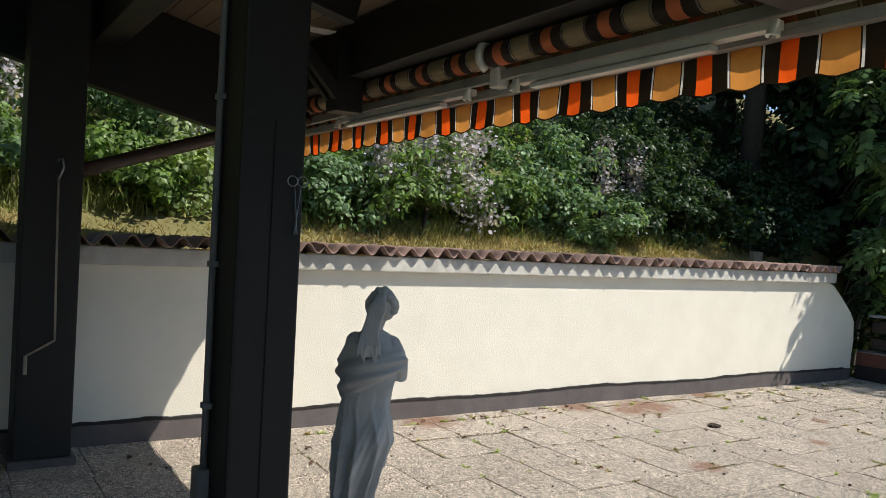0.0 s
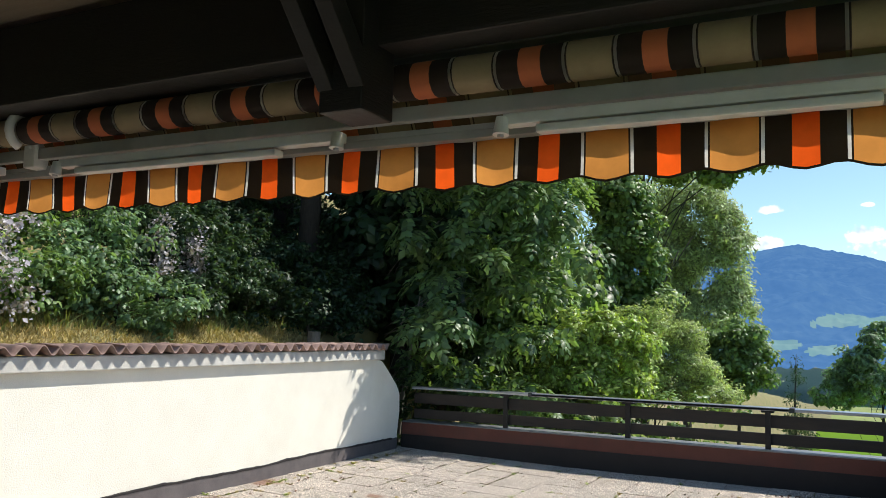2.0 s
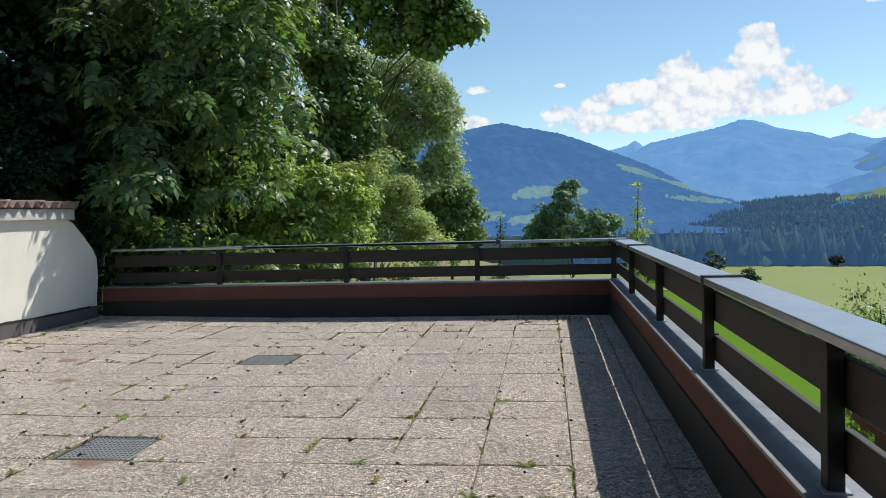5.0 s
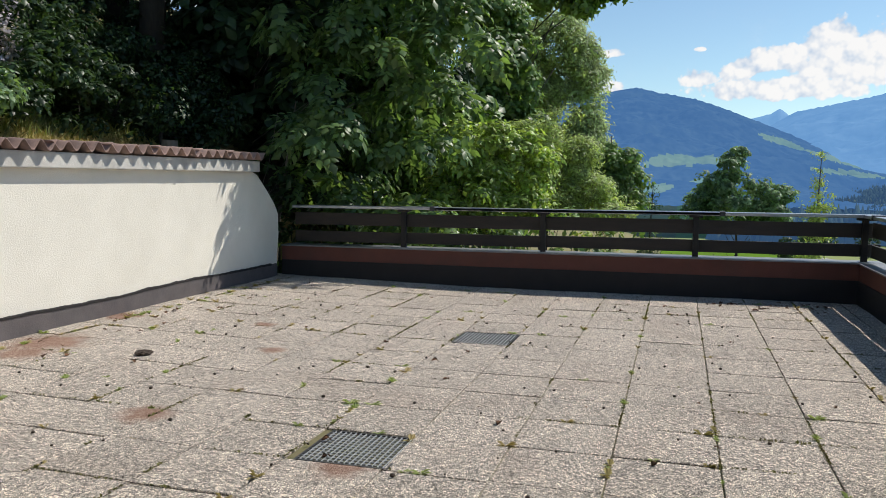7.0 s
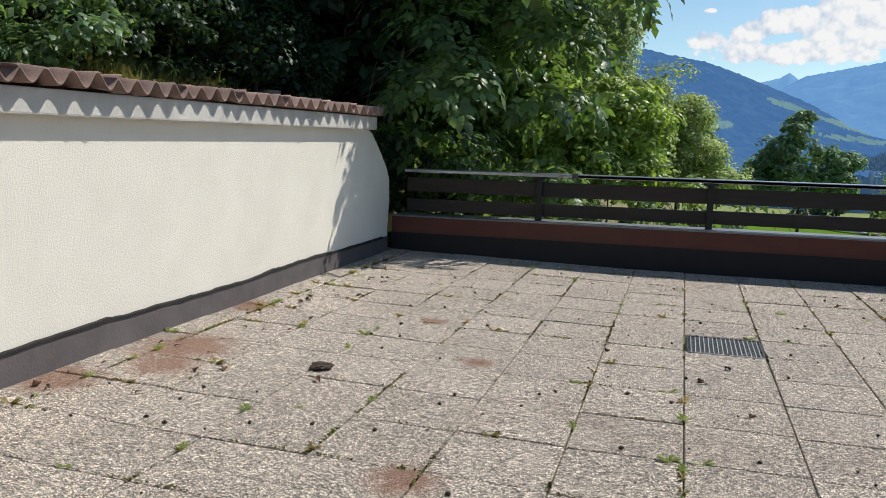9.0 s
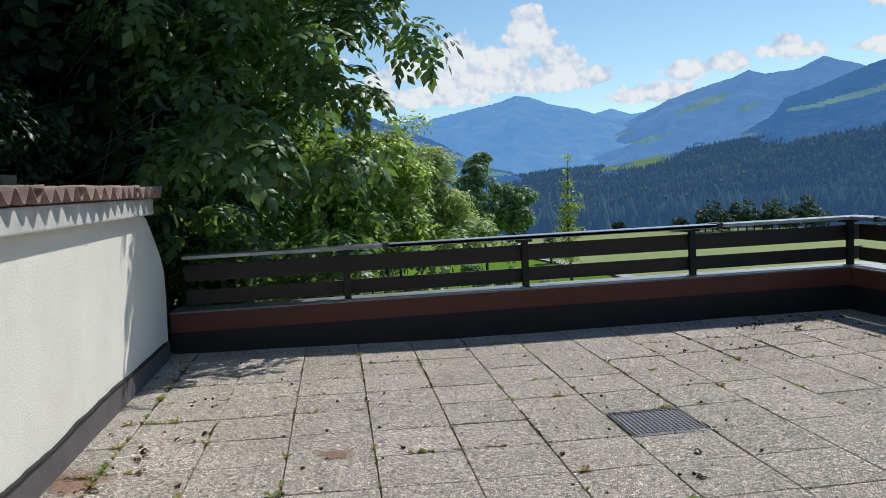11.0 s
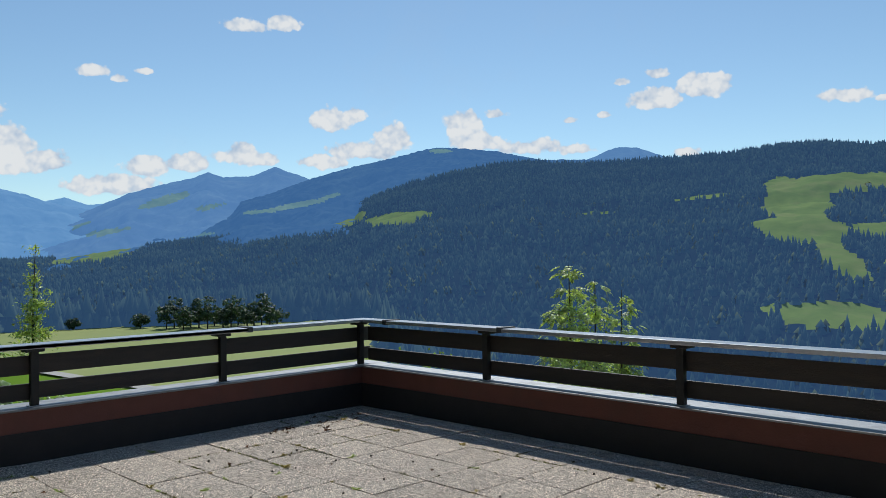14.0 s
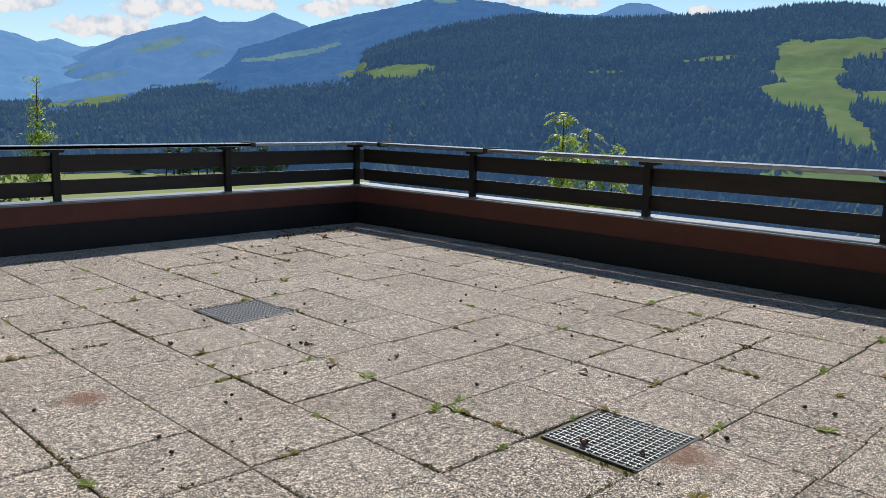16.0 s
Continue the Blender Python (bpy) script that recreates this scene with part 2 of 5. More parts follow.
M["board"] = mat("board", (0.035, 0.025, 0.019), (0.02, 0.016, 0.013), 4, 0.6, bump=0.4, bump_scale=30, stretch=(1, 1, 6), obj=0.2)
M["blackwood"] = mat("blackwood", (0.013, 0.011, 0.009), (0.008, 0.007, 0.006), 4, 0.6, bump=0.3, bump_scale=20, stretch=(1, 1, 6))
M["ceiling"] = mat("ceiling", (0.25, 0.185, 0.12), (0.16, 0.12, 0.08), 3, 0.65, bump=0.3, bump_scale=20, stretch=(0.25, 3, 3), island=0.2, stains=0.4, stain_color=(0.2, 0.14, 0.09), stain_scale=4)
M["timber"] = mat("timber", (0.2, 0.14, 0.09), (0.13, 0.09, 0.06), 5, 0.75, bump=0.4, stretch=(0.3, 3, 3))
M["alu"] = mat("alu", (0.74, 0.74, 0.72), (0.62, 0.62, 0.6), 6, 0.4, 0.1, bump=0.05, stains=0.25, stain_color=(0.4, 0.38, 0.35), stain_scale=5)
M["alu_dull"] = mat("alu_dull", (0.42, 0.42, 0.41), (0.34, 0.34, 0.33), 6, 0.45, 0.2, bump=0.05, stains=0.3, stain_color=(0.2, 0.19, 0.18), stain_scale=5)
M["zinc"] = mat("zinc", (0.5, 0.51, 0.52), (0.36, 0.37, 0.38), 40, 0.45, 0.35, bump=0.1)
M["pit"] = mat("pit", (0.012, 0.011, 0.01), rough=0.95)
M["stone"] = mat("stone", (0.52, 0.52, 0.51), (0.4, 0.405, 0.4), 7, 0.85, bump=0.35, bump_scale=70, stains=0.5, stain_color=(0.28, 0.285, 0.28), stain_scale=5)
M["plastic"] = mat("plastic", (0.05, 0.05, 0.052), rough=0.5)
M["greyplastic"] = mat("greyplastic", (0.2, 0.2, 0.2), rough=0.5)
M["steel"] = mat("steel", (0.5, 0.5, 0.5), rough=0.35, metal=0.9)
M["brownpipe"] = mat("brownpipe", (0.075, 0.045, 0.032), (0.05, 0.03, 0.022), 10, 0.5)
for n, c1 in (("tan", (0.66, 0.27, 0.06)), ("orange", (0.98, 0.12, 0.012)), ("dark", (0.028, 0.016, 0.012)), ("white", (0.75, 0.7, 0.62))):
    M["f_" + n] = mat("fabric_" + n, c1, tuple(v * 0.85 for v in c1), 14, 0.9, bump=0.25, bump_scale=25, translucent=0.8 if n != "dark" else 0.12)
# the valance's cloth on the roll, shade under the eave put into duller colours
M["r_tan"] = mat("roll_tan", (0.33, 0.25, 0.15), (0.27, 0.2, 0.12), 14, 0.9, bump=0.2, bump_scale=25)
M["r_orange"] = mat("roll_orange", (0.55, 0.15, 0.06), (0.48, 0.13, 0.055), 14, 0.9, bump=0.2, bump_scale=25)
M["bark"] = mat("bark", (0.05, 0.042, 0.034), (0.028, 0.024, 0.02), 10, 0.95, bump=0.8, bump_scale=25, stretch=(3, 3, 0.6))
M["palebark"] = mat("palebark", (0.24, 0.21, 0.17), (0.16, 0.14, 0.11), 10, 0.95, bump=0.6, bump_scale=25, stretch=(3, 3, 0.6))
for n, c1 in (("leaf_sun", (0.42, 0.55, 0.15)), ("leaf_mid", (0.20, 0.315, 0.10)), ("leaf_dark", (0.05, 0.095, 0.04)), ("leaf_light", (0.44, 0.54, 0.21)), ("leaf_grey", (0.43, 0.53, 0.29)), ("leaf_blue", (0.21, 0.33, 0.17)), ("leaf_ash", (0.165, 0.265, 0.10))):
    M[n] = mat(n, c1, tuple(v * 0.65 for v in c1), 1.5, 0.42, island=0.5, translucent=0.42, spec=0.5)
M["bloom"] = mat("bloom", (0.5, 0.46, 0.5), (0.4, 0.37, 0.42), 4, 0.8, island=0.3, translucent=0.2)
M["hay"] = mat("hay", (0.50, 0.38, 0.19), (0.34, 0.30, 0.11), 1.2, 0.9, island=0.35, translucent=0.2)
M["grass"] = mat("grass", (0.17, 0.22, 0.065), (0.26, 0.26, 0.10), 1.2, 0.8, island=0.35, translucent=0.25)
M["moss"] = mat("moss", (0.16, 0.17, 0.05), (0.12, 0.09, 0.04), 3, 0.95, island=0.5, translucent=0.2)
M["deadleaf"] = mat("deadleaf", (0.2, 0.09, 0.04), (0.1, 0.05, 0.025), 20, 0.85, obj=0.4)
M["cone"] = mat("cone", (0.05, 0.035, 0.025), rough=0.9, obj=0.4)
M["soil"] = mat("soil", (0.27, 0.215, 0.10), (0.14, 0.15, 0.05), 0.8, 0.95, bump=0.6, bump_scale=12, stains=0.5, stain_color=(0.21, 0.16, 0.08), stain_scale=0.6)
# woods and clearings with the valley's blue haze put into their emission
M["forest_light"] = mat("forest_light", (0.085, 0.105, 0.06), (0.05, 0.07, 0.042), 0.01, 1.0, island=0.6, spec=0.0, haze=(0.06, 0.125, 0.27), haze_strength=0.36)
M["forest"] = mat("forest", (0.042, 0.06, 0.036), (0.016, 0.028, 0.022), 0.012, 1.0, island=0.5, spec=0.0, haze=(0.055, 0.13, 0.28), haze_strength=0.55)
M["slope"] = mat("slope", (0.010, 0.018, 0.016), (0.008, 0.014, 0.013), 0.02, 1.0, spec=0.0, haze=(0.055, 0.125, 0.29), haze_strength=0.5)
M["alp"] = mat("alp", (0.17, 0.235, 0.075), (0.115, 0.175, 0.06), 0.02, 1.0, spec=0.0, haze=(0.08, 0.14, 0.22), haze_strength=0.24, stains=0.6, stain_color=(0.22, 0.22, 0.11), stain_scale=0.012)
# far ridges: air haze painted as blue emission, set ridge by ridge
M["alp_far"] = mat("alp_far", (0.13, 0.17, 0.09), (0.08, 0.13, 0.07), 0.01, 1.0, spec=0.0, haze=(0.12, 0.27, 0.46), haze_strength=0.62)
M["far_1"] = mat("far_1", (0.034, 0.05, 0.048), (0.012, 0.02, 0.024), 0.009, 1.0, spec=0.0, haze=(0.07, 0.195, 0.46), haze_strength=0.8, grain=(0.035, (0.012, 0.02, 0.024), 0.42, 0.62), stains=0.2, stain_color=(0.10, 0.14, 0.09), stain_scale=0.005)
M["far_2"] = mat("far_2", (0.06, 0.085, 0.08), (0.02, 0.03, 0.035), 0.006, 1.0, spec=0.0, haze=(0.12, 0.28, 0.60), haze_strength=0.86, grain=(0.02, (0.03, 0.045, 0.05), 0.42, 0.62), stains=0.3, stain_color=(0.14, 0.17, 0.12), stain_scale=0.004)
M["far_3"] = mat("far_3", (0.075, 0.10, 0.10), (0.03, 0.045, 0.05), 0.004, 1.0, spec=0.0, haze=(0.15, 0.36, 0.72), haze_strength=0.86, grain=(0.012, (0.03, 0.045, 0.05), 0.42, 0.62), stains=0.3, stain_color=(0.12, 0.15, 0.13), stain_scale=0.003)
M["far_4"] = mat("far_4", (0.08, 0.10, 0.11), (0.05, 0.065, 0.07), 0.006, 1.0, spec=0.0, haze=(0.17, 0.40, 0.76), haze_strength=0.86)
M["road"] = mat("road", (0.42, 0.4, 0.37), rough=0.9)
M["housewall"] = mat("housewall", (0.7, 0.66, 0.58), rough=0.9, bump=0.3)


M["scrub"] = mat("scrub", (0.035, 0.055, 0.02), (0.02, 0.035, 0.015), 0.3, 0.95, bump=0.5, bump_scale=2)
# the skirting's bitumen again, darkened to paint in the parapets' shade
M["bitumen_shaded"] = mat("bitumen_shaded", (0.022, 0.018, 0.018), (0.014, 0.012, 0.012), 6, 0.7, bump=0.3)


def meadow_material():
    k = mat("meadow", (0.125, 0.225, 0.016), (0.10, 0.19, 0.014), 0.05, 1.0, spec=0.05, bump=0.3, bump_scale=3, stains=0.3, stain_color=(0.17, 0.24, 0.03), stain_scale=0.02)
    return k


M["meadow"] = meadow_material()
M["hayfield"] = mat("hayfield", (0.24, 0.27, 0.07), (0.2, 0.25, 0.06), 0.05, 0.9, bump=0.3, bump_scale=3, stains=0.4, stain_color=(0.15, 0.22, 0.05), stain_scale=0.02)


# ---- mesh helpers ----
def link(name, bm, material, parent=None, label="", smooth=False, bevel=0.0):
    me = bpy.data.meshes.new(name)
    if bevel:
        bmesh.ops.bevel(bm, geom=[e for e in bm.edges if e.calc_face_angle(0) > 0.6], offset=bevel, segments=2, affect="EDGES", profile=0.6)
    bmesh.ops.recalc_face_normals(bm, faces=bm.faces)
    bm.to_mesh(me)
    bm.free()
    for k in (material if isinstance(material, (list, tuple)) else [material]):
        me.materials.append(k)
    if smooth:
        me.polygons.foreach_set("use_smooth", [True] * len(me.polygons))
    ob = new(name, me)
    if parent:
        ob.parent = parent
    if label:
        ob["label"] = label
    return ob


def part(name, bm, material, parent, label="", **kw):
    return link(name, bm, material, parent, label, **kw)


def thing(name, label, category, at=(0, 0, 0), group="", kind=""):
    ob = new(name)
    ob.location = at
    ob.empty_display_size = 0.1
    return tagged(ob, label, category, group, kind)


def box(x0, x1, y0, y1, z0, z1, bm=None, m=None):
    bm = bm or bmesh.new()
    r = bmesh.ops.create_cube(bm, size=1)["verts"]
    bmesh.ops.scale(bm, vec=(x1 - x0, y1 - y0, z1 - z0), verts=r)
    bmesh.ops.translate(bm, vec=((x0 + x1) / 2, (y0 + y1) / 2, (z0 + z1) / 2), verts=r)
    if m is not None:
        bmesh.ops.transform(bm, matrix=m, verts=r)
    return bm


def tube(points, radii, n=8, bm=None, cap=True):
    """A tapered tube along points."""
    bm = bm or bmesh.new()
    pts = [Vector(p) for p in points]
    if isinstance(radii, (int, float)):
        radii = [radii] * len(pts)
    rings = []
    side = None
    for i, p in enumerate(pts):
        d = (pts[min(i + 1, len(pts) - 1)] - pts[max(i - 1, 0)]).normalized()
        if side is None:
            side = d.orthogonal().normalized()
        side = (side - d * side.dot(d)).normalized()
        up = d.cross(side)
        rings.append([bm.verts.new(p + (side * math.cos(a) + up * math.sin(a)) * radii[i]) for a in [2 * math.pi * j / n for j in range(n)]])
    for a, b in zip(rings, rings[1:]):
        for j in range(n):
            bm.faces.new((a[j], a[(j + 1) % n], b[(j + 1) % n], b[j]))
    if cap:
        bm.faces.new(rings[0][::-1])
        bm.faces.new(rings[-1])
    return bm


def beam_between(a, b, w, h, bm=None):
    """A squared timber from a to b."""
    a, b = Vector(a), Vector(b)
    d = b - a
    q = d.to_track_quat("X", "Z").to_matrix().to_4x4()
    return box(-d.length / 2, d.length / 2, -w / 2, w / 2, -h / 2, h / 2, bm, Matrix.Translation((a + b) / 2) @ q)


def np_mesh(name, verts, tris, material, indices=None, smooth=False):
    me = bpy.data.meshes.new(name)
    nv, nf, k = len(verts), len(tris), tris.shape[1]
    me.vertices.add(nv)
    me.vertices.foreach_set("co", np.ascontiguousarray(verts, dtype=np.float32).ravel())
    me.loops.add(nf * k)
    me.loops.foreach_set("vertex_index", np.ascontiguousarray(tris, dtype=np.int32).ravel())
    me.polygons.add(nf)
    me.polygons.foreach_set("loop_start", np.arange(0, nf * k, k, dtype=np.int32))
    for kk in (material if isinstance(material, (list, tuple)) else [material]):
        me.materials.append(kk)
    if indices is not None:
        me.polygons.foreach_set("material_index", np.ascontiguousarray(indices, dtype=np.int32))
    if smooth:
        me.polygons.foreach_set("use_smooth", np.ones(nf, dtype=bool))
    me.update(calc_edges=True)
    return new(name, me)


RNG = np.random.default_rng(7)


def unit(v):
    return v / np.maximum(np.linalg.norm(v, axis=1, keepdims=True), 1e-6)


def leaf_mesh(name, centers, size, material, droop=0.2, aspect=0.5, out=None, jitter=0.35):
    """Folded leaves, one at each centre."""
    n = len(centers)
    ax = RNG.normal(size=(n, 3))
    if out is not None:
        ax = unit(ax) + out * 0.9
    ax[:, 2] -= droop
    ax = unit(ax)
    up = RNG.normal(size=(n, 3)) * 0.5 + np.array((0, 0, 0.9))
    if out is not None:
        up = up + out * 0.9
    sd = unit(np.cross(ax, up))
    nm = np.cross(sd, ax)
    s = size * (1 + jitter * RNG.normal(size=(n, 1))).clip(0.4, 1.8)
    base, tip = centers - ax * s * 0.5, centers + ax * s * 0.5
    mid = centers + nm * s * 0.10
    v = np.stack((base, mid - sd * s * aspect * 0.5, tip - nm * s * 0.08, mid + sd * s * aspect * 0.5), 1).reshape(-1, 3)
    o = (np.arange(n) * 4)[:, None]
    f = np.concatenate((o + np.array([[0, 1, 2]]), o + np.array([[0, 2, 3]])))
    return np_mesh(name, v, f, material)


def crown_points(blobs, twigs, leaves, spread=0.22, shell=0.45, flat=0.7):
    """Leaf places in clumps near the surface of a few lumps; blobs: centre and radii."""
    c = np.array([b[0] for b in blobs], float)
    r = np.array([b[1] for b in blobs], float)
    w = (r[:, 0] * r[:, 1] * r[:, 2]) ** (2 / 3)
    i = RNG.choice(len(blobs), twigs, p=w / w.sum())
    d = unit(RNG.normal(size=(twigs, 3)))
    rad = RNG.random((twigs, 1)) ** shell
    lump = np.array([noise.noise(Vector(q) * 2.3) for q in (d * 1.7 + c[i] * 0.7)])[:, None]
    p = c[i] + d * r[i] * rad * (1 + 0.30 * lump)
    # open gaps between the sprays of leaves
    full = np.array([noise.noise(Vector(q) * (0.5 / spread ** .5)) for q in p]) > -0.12
    p, d = p[full], d[full]
    twigs = len(p)
    k = np.repeat(np.arange(twigs), leaves)
    pts = p[k] + RNG.normal(size=(len(k), 3)) * spread * np.array((1, 1, flat))
    return pts, d[k]


def leaves_at(name, centers, ax, nm, size, material, aspect):
    """Folded leaves with given ways and faces."""
    n = len(centers)
    sd = unit(np.cross(ax, nm))
    nm = np.cross(sd, ax)
    s = size * (1 + 0.25 * RNG.normal(size=(n, 1))).clip(0.5, 1.6)
    mid = centers - ax * s * 0.06
    v = np.stack((centers - ax * s * 0.5 - nm * s * 0.05, mid - sd * s * aspect * 0.5 - nm * s * 0.07, centers + nm * s * 0.04, mid + sd * s * aspect * 0.5 - nm * s * 0.07, centers + ax * s * 0.5 - nm * s * 0.13), 1).reshape(-1, 3)
    o = (np.arange(n) * 5)[:, None]
    f = np.concatenate([o + np.array([t]) for t in ((0, 1, 2), (0, 2, 3), (1, 4, 2), (2, 4, 3))])
    return np_mesh(name, v, f, material)


def clumps(blobs, count, rc, per, gap=-0.2, top=0.35):
    """Places and outward ways of leaves, in rounded clumps on the skin of a few lumps."""
    c = np.array([b[0] for b in blobs], float)
    r = np.array([b[1] for b in blobs], float)
    w = (r[:, 0] * r[:, 1] * r[:, 2]) ** (2 / 3)
    i = RNG.choice(len(blobs), count, p=w / w.sum())
    d = unit(RNG.normal(size=(count, 3)))
    p = c[i] + d * r[i] * (0.62 + 0.42 * RNG.random((count, 1)))
    rr = rc * (0.55 + 0.9 * RNG.random((count, 1)))
    full = np.array([noise.noise(Vector(q) * (0.45 / rc)) for q in p]) > gap
    p, d, rr = p[full], d[full], rr[full]
    k = np.repeat(np.arange(len(p)), per)
    e = unit(RNG.normal(size=(len(k), 3)) + d[k] * 0.55 + np.array((0, 0, top)))
    pos = p[k] + e * rr[k] * (0.55 + 0.5 * RNG.random((len(k), 1))) * np.array((1.1, 1.1, 0.75))
    return pos, e


def leafy(name, blobs, count, rc, per, size, material, aspect=0.55, droop=0.6, gap=-0.2):
    pos, e = clumps(blobs, count, rc, per, gap)
    nm = unit(e + np.array((0, 0, 0.55)) + RNG.normal(size=e.shape) * 0.38)
    ax = RNG.normal(size=e.shape) * 0.7 + e * np.array((0.7, 0.7, 0.2)) + np.array((0, 0, -droop))
    ax = unit(ax - nm * (ax * nm).sum(1, keepdims=True))
    return leaves_at(name, pos, ax, nm, size, material, aspect)


def feathered(name, blobs, count, rc, per, length, size, material, droop=0.5, gap=-0.2, pairs=3):
    """Compound leaves: pairs of leaflets along a drooping stalk."""
    pos, e = clumps(blobs, count, rc, per, gap, 0.5)
    nm = unit(e * 0.8 + np.array((0, 0, 0.8)) + RNG.normal(size=e.shape) * 0.28)
    ax = RNG.normal(size=e.shape) * 0.45 + e * np.array((0.9, 0.9, 0.1)) + np.array((0, 0, -droop))
    ax = unit(ax - nm * (ax * nm).sum(1, keepdims=True))
    sd = np.cross(ax, nm)
    ln = length * (0.7 + 0.6 * RNG.random((len(pos), 1)))
    C, A, Nn, S = [], [], [], []
    for j in range(pairs):
        t = (j + 0.7) / (pairs + 0.5)
        for q in (-1, 1):
            a = unit(ax * 0.6 + sd * q * 0.85 - nm * 0.18)
            z = size * (1 - 0.22 * abs(t - 0.5) * 2)
            C.append(pos + ax * ln * t - nm * ln * 0.25 * t * t + a * z * 0.5)
            A.append(a)
            Nn.append(nm + RNG.normal(size=nm.shape) * 0.2)
            S.append(np.full((len(pos), 1), z))
    a = unit(ax - nm * 0.4)
    C.append(pos + ax * ln - nm * ln * 0.25 + a * size * 0.4)
    A.append(a)
    Nn.append(nm)
    S.append(np.full((len(pos), 1), size))
    return leaves_at(name, np.concatenate(C), np.concatenate(A), np.concatenate(Nn), np.concatenate(S), material, 0.6)


def limbs(base, blobs, r0, rnd, bm=None, bend=0.3, share=0.16):
    bm = bm or bmesh.new()
    for c, rr in blobs:
        c = Vector(c)
        a = Vector(base)
        j = Vector((rnd.uniform(-bend, bend), rnd.uniform(-bend, bend), 0))
        start = a + Vector((0, 0, (c.z - a.z) * rnd.uniform(0.5, 0.8)))
        tube([start, start.lerp(c, 0.25) + j * 0.6, start.lerp(c, 0.5)], [r0 * share, r0 * share * 0.55, r0 * 0.1], 6, bm)
    return bm


def tree(name, base, height, blobs, twigs, leaves, size, leafmat, label, category="tree", r0=0.12, barkmat="bark", spread=0.22, droop=0.2, aspect=0.5, lean=(0, 0), group="", shell=0.45, flat=0.7, style="", gap=-0.2):
    """style "": loose sprays; "clump": rounded clumps of leaves; "ash": compound leaves. twigs is the number of clumps, leaves those in each, spread their size."""
    rnd = random.Random(len(name) + int(base[0] * 31 + base[1] * 17))
    ob = thing(name, label, category, base, group)
    b = Vector(base)
    tip = Vector((lean[0], lean[1], height))
    bm = tube([(0, 0, -0.3), tip * 0.33 + Vector((rnd.uniform(-.1, .1), rnd.uniform(-.1, .1), 0)), tip * 0.66 + Vector((rnd.uniform(-.12, .12), 0, 0)), tip], [r0 * 1.15, r0 * 0.85, r0 * 0.55, r0 * 0.15], 8)
    part("trunk", bm, M[barkmat], ob, smooth=True)
    loc = [((Vector(c) - b)[:], r) for c, r in blobs]
    part("limb", limbs((0, 0, 0), loc, r0, rnd), M[barkmat], ob, smooth=True)
    if style == "clump":
        cr = leafy("crown", loc, twigs, spread, leaves, size, M[leafmat], aspect, droop, gap)
    elif style == "ash":
        cr = feathered("crown", loc, twigs, spread, leaves, size * 2.1, size, M[leafmat], droop, gap)
    else:
        pts, out = crown_points(loc, twigs, leaves, spread, shell, flat)
        cr = leaf_mesh("crown", pts, size, M[leafmat], droop, aspect, out)
    cr.parent = ob
    return ob


# ---- ground and distance ----
def sstep(a, b, v):
    t = np.clip((v - a) / (b - a), 0, 1)
    return t * t * (3 - 2 * t)


def ground_z(x, y):
    fall = np.maximum(x, -4) + 4 + np.maximum(y, 0) * 0.75
    r = np.hypot(x + .7, y + 11)
    az = np.degrees(np.arctan2(x + .7, y + 11))
    z = -2.6 - 14.4 * sstep(4, 62, fall) - 75 * sstep(37, 54, az) * sstep(22, 150, r) - 120 * sstep(262, 620, r)
    bank = 1.25 + 0.42 * np.clip(-7.35 - x, 0, 60) + 0.25 * np.clip(-9.0 - x, 0, 8)
    off = np.clip((y + 1.8) * .6, 0, 1.0)
    w = sstep(-7.0 - off - np.clip(y, 0, 40) * .12, -7.4 - off - np.clip(y, 0, 40) * .22, x) * (1 - sstep(4.0, 40.0, y) * 0.6) * (1 - sstep(120, 300, np.hypot(x, y)))
    return z * (1 - w) + bank * w


def make_ground():
    ra = np.concatenate((np.linspace(0, 30, 100), np.geomspace(31, 4900, 90)))
    az = np.radians(np.arange(0, 360, 0.6))
    r, a = np.meshgrid(ra, az, indexing="ij")
    x, y = r * np.sin(a) - 6, r * np.cos(a) - 4
    z = ground_z(x, y)
    nz = np.array([noise.noise(Vector((px * 0.5, py * 0.5, 0))) for px, py in zip(x.ravel(), y.ravel())]).reshape(x.shape)
    z = z + nz * 0.12 * np.clip(r / 6, 0, 1) * (1 + np.clip((r - 300) / 60, 0, 6))
    v = np.stack((x, y, z), -1).reshape(-1, 3)
    n, m = x.shape
    i, j = np.meshgrid(np.arange(n - 1), np.arange(m), indexing="ij")
    j2 = (j + 1) % m
    f = np.stack((i * m + j, (i + 1) * m + j, (i + 1) * m + j2, i * m + j2), -1).reshape(-1, 4)
    cx = v[f].mean(1)
    idx = np.where((cx[:, 0] < -7.0) | (np.hypot(cx[:, 0], cx[:, 1]) < 14), 1, 0)
    ca, cr = np.degrees(np.arctan2(cx[:, 0] + .7, cx[:, 1] + 11)), np.hypot(cx[:, 0] + .7, cx[:, 1] + 11)
    idx[(cr > np.interp(ca, [-60, 6.8, 9.2, 12.4, 15.1, 18.5, 24, 32, 60], [230, 222, 205, 186, 165, 144, 120, 100, 80])) & (idx == 0)] = 2
    idx[(ca > 39 - cr * .004) & (ca < 175) & (cr > 20) & (cr < 900)] = 3
    ob = np_mesh("ground", v, f, [M["meadow"], M["soil"], M["hayfield"], M["scrub"]], idx, smooth=True)
    tagged(ob, "grassy hillside falling to a green valley meadow", "ground", kind="structure")


make_ground()


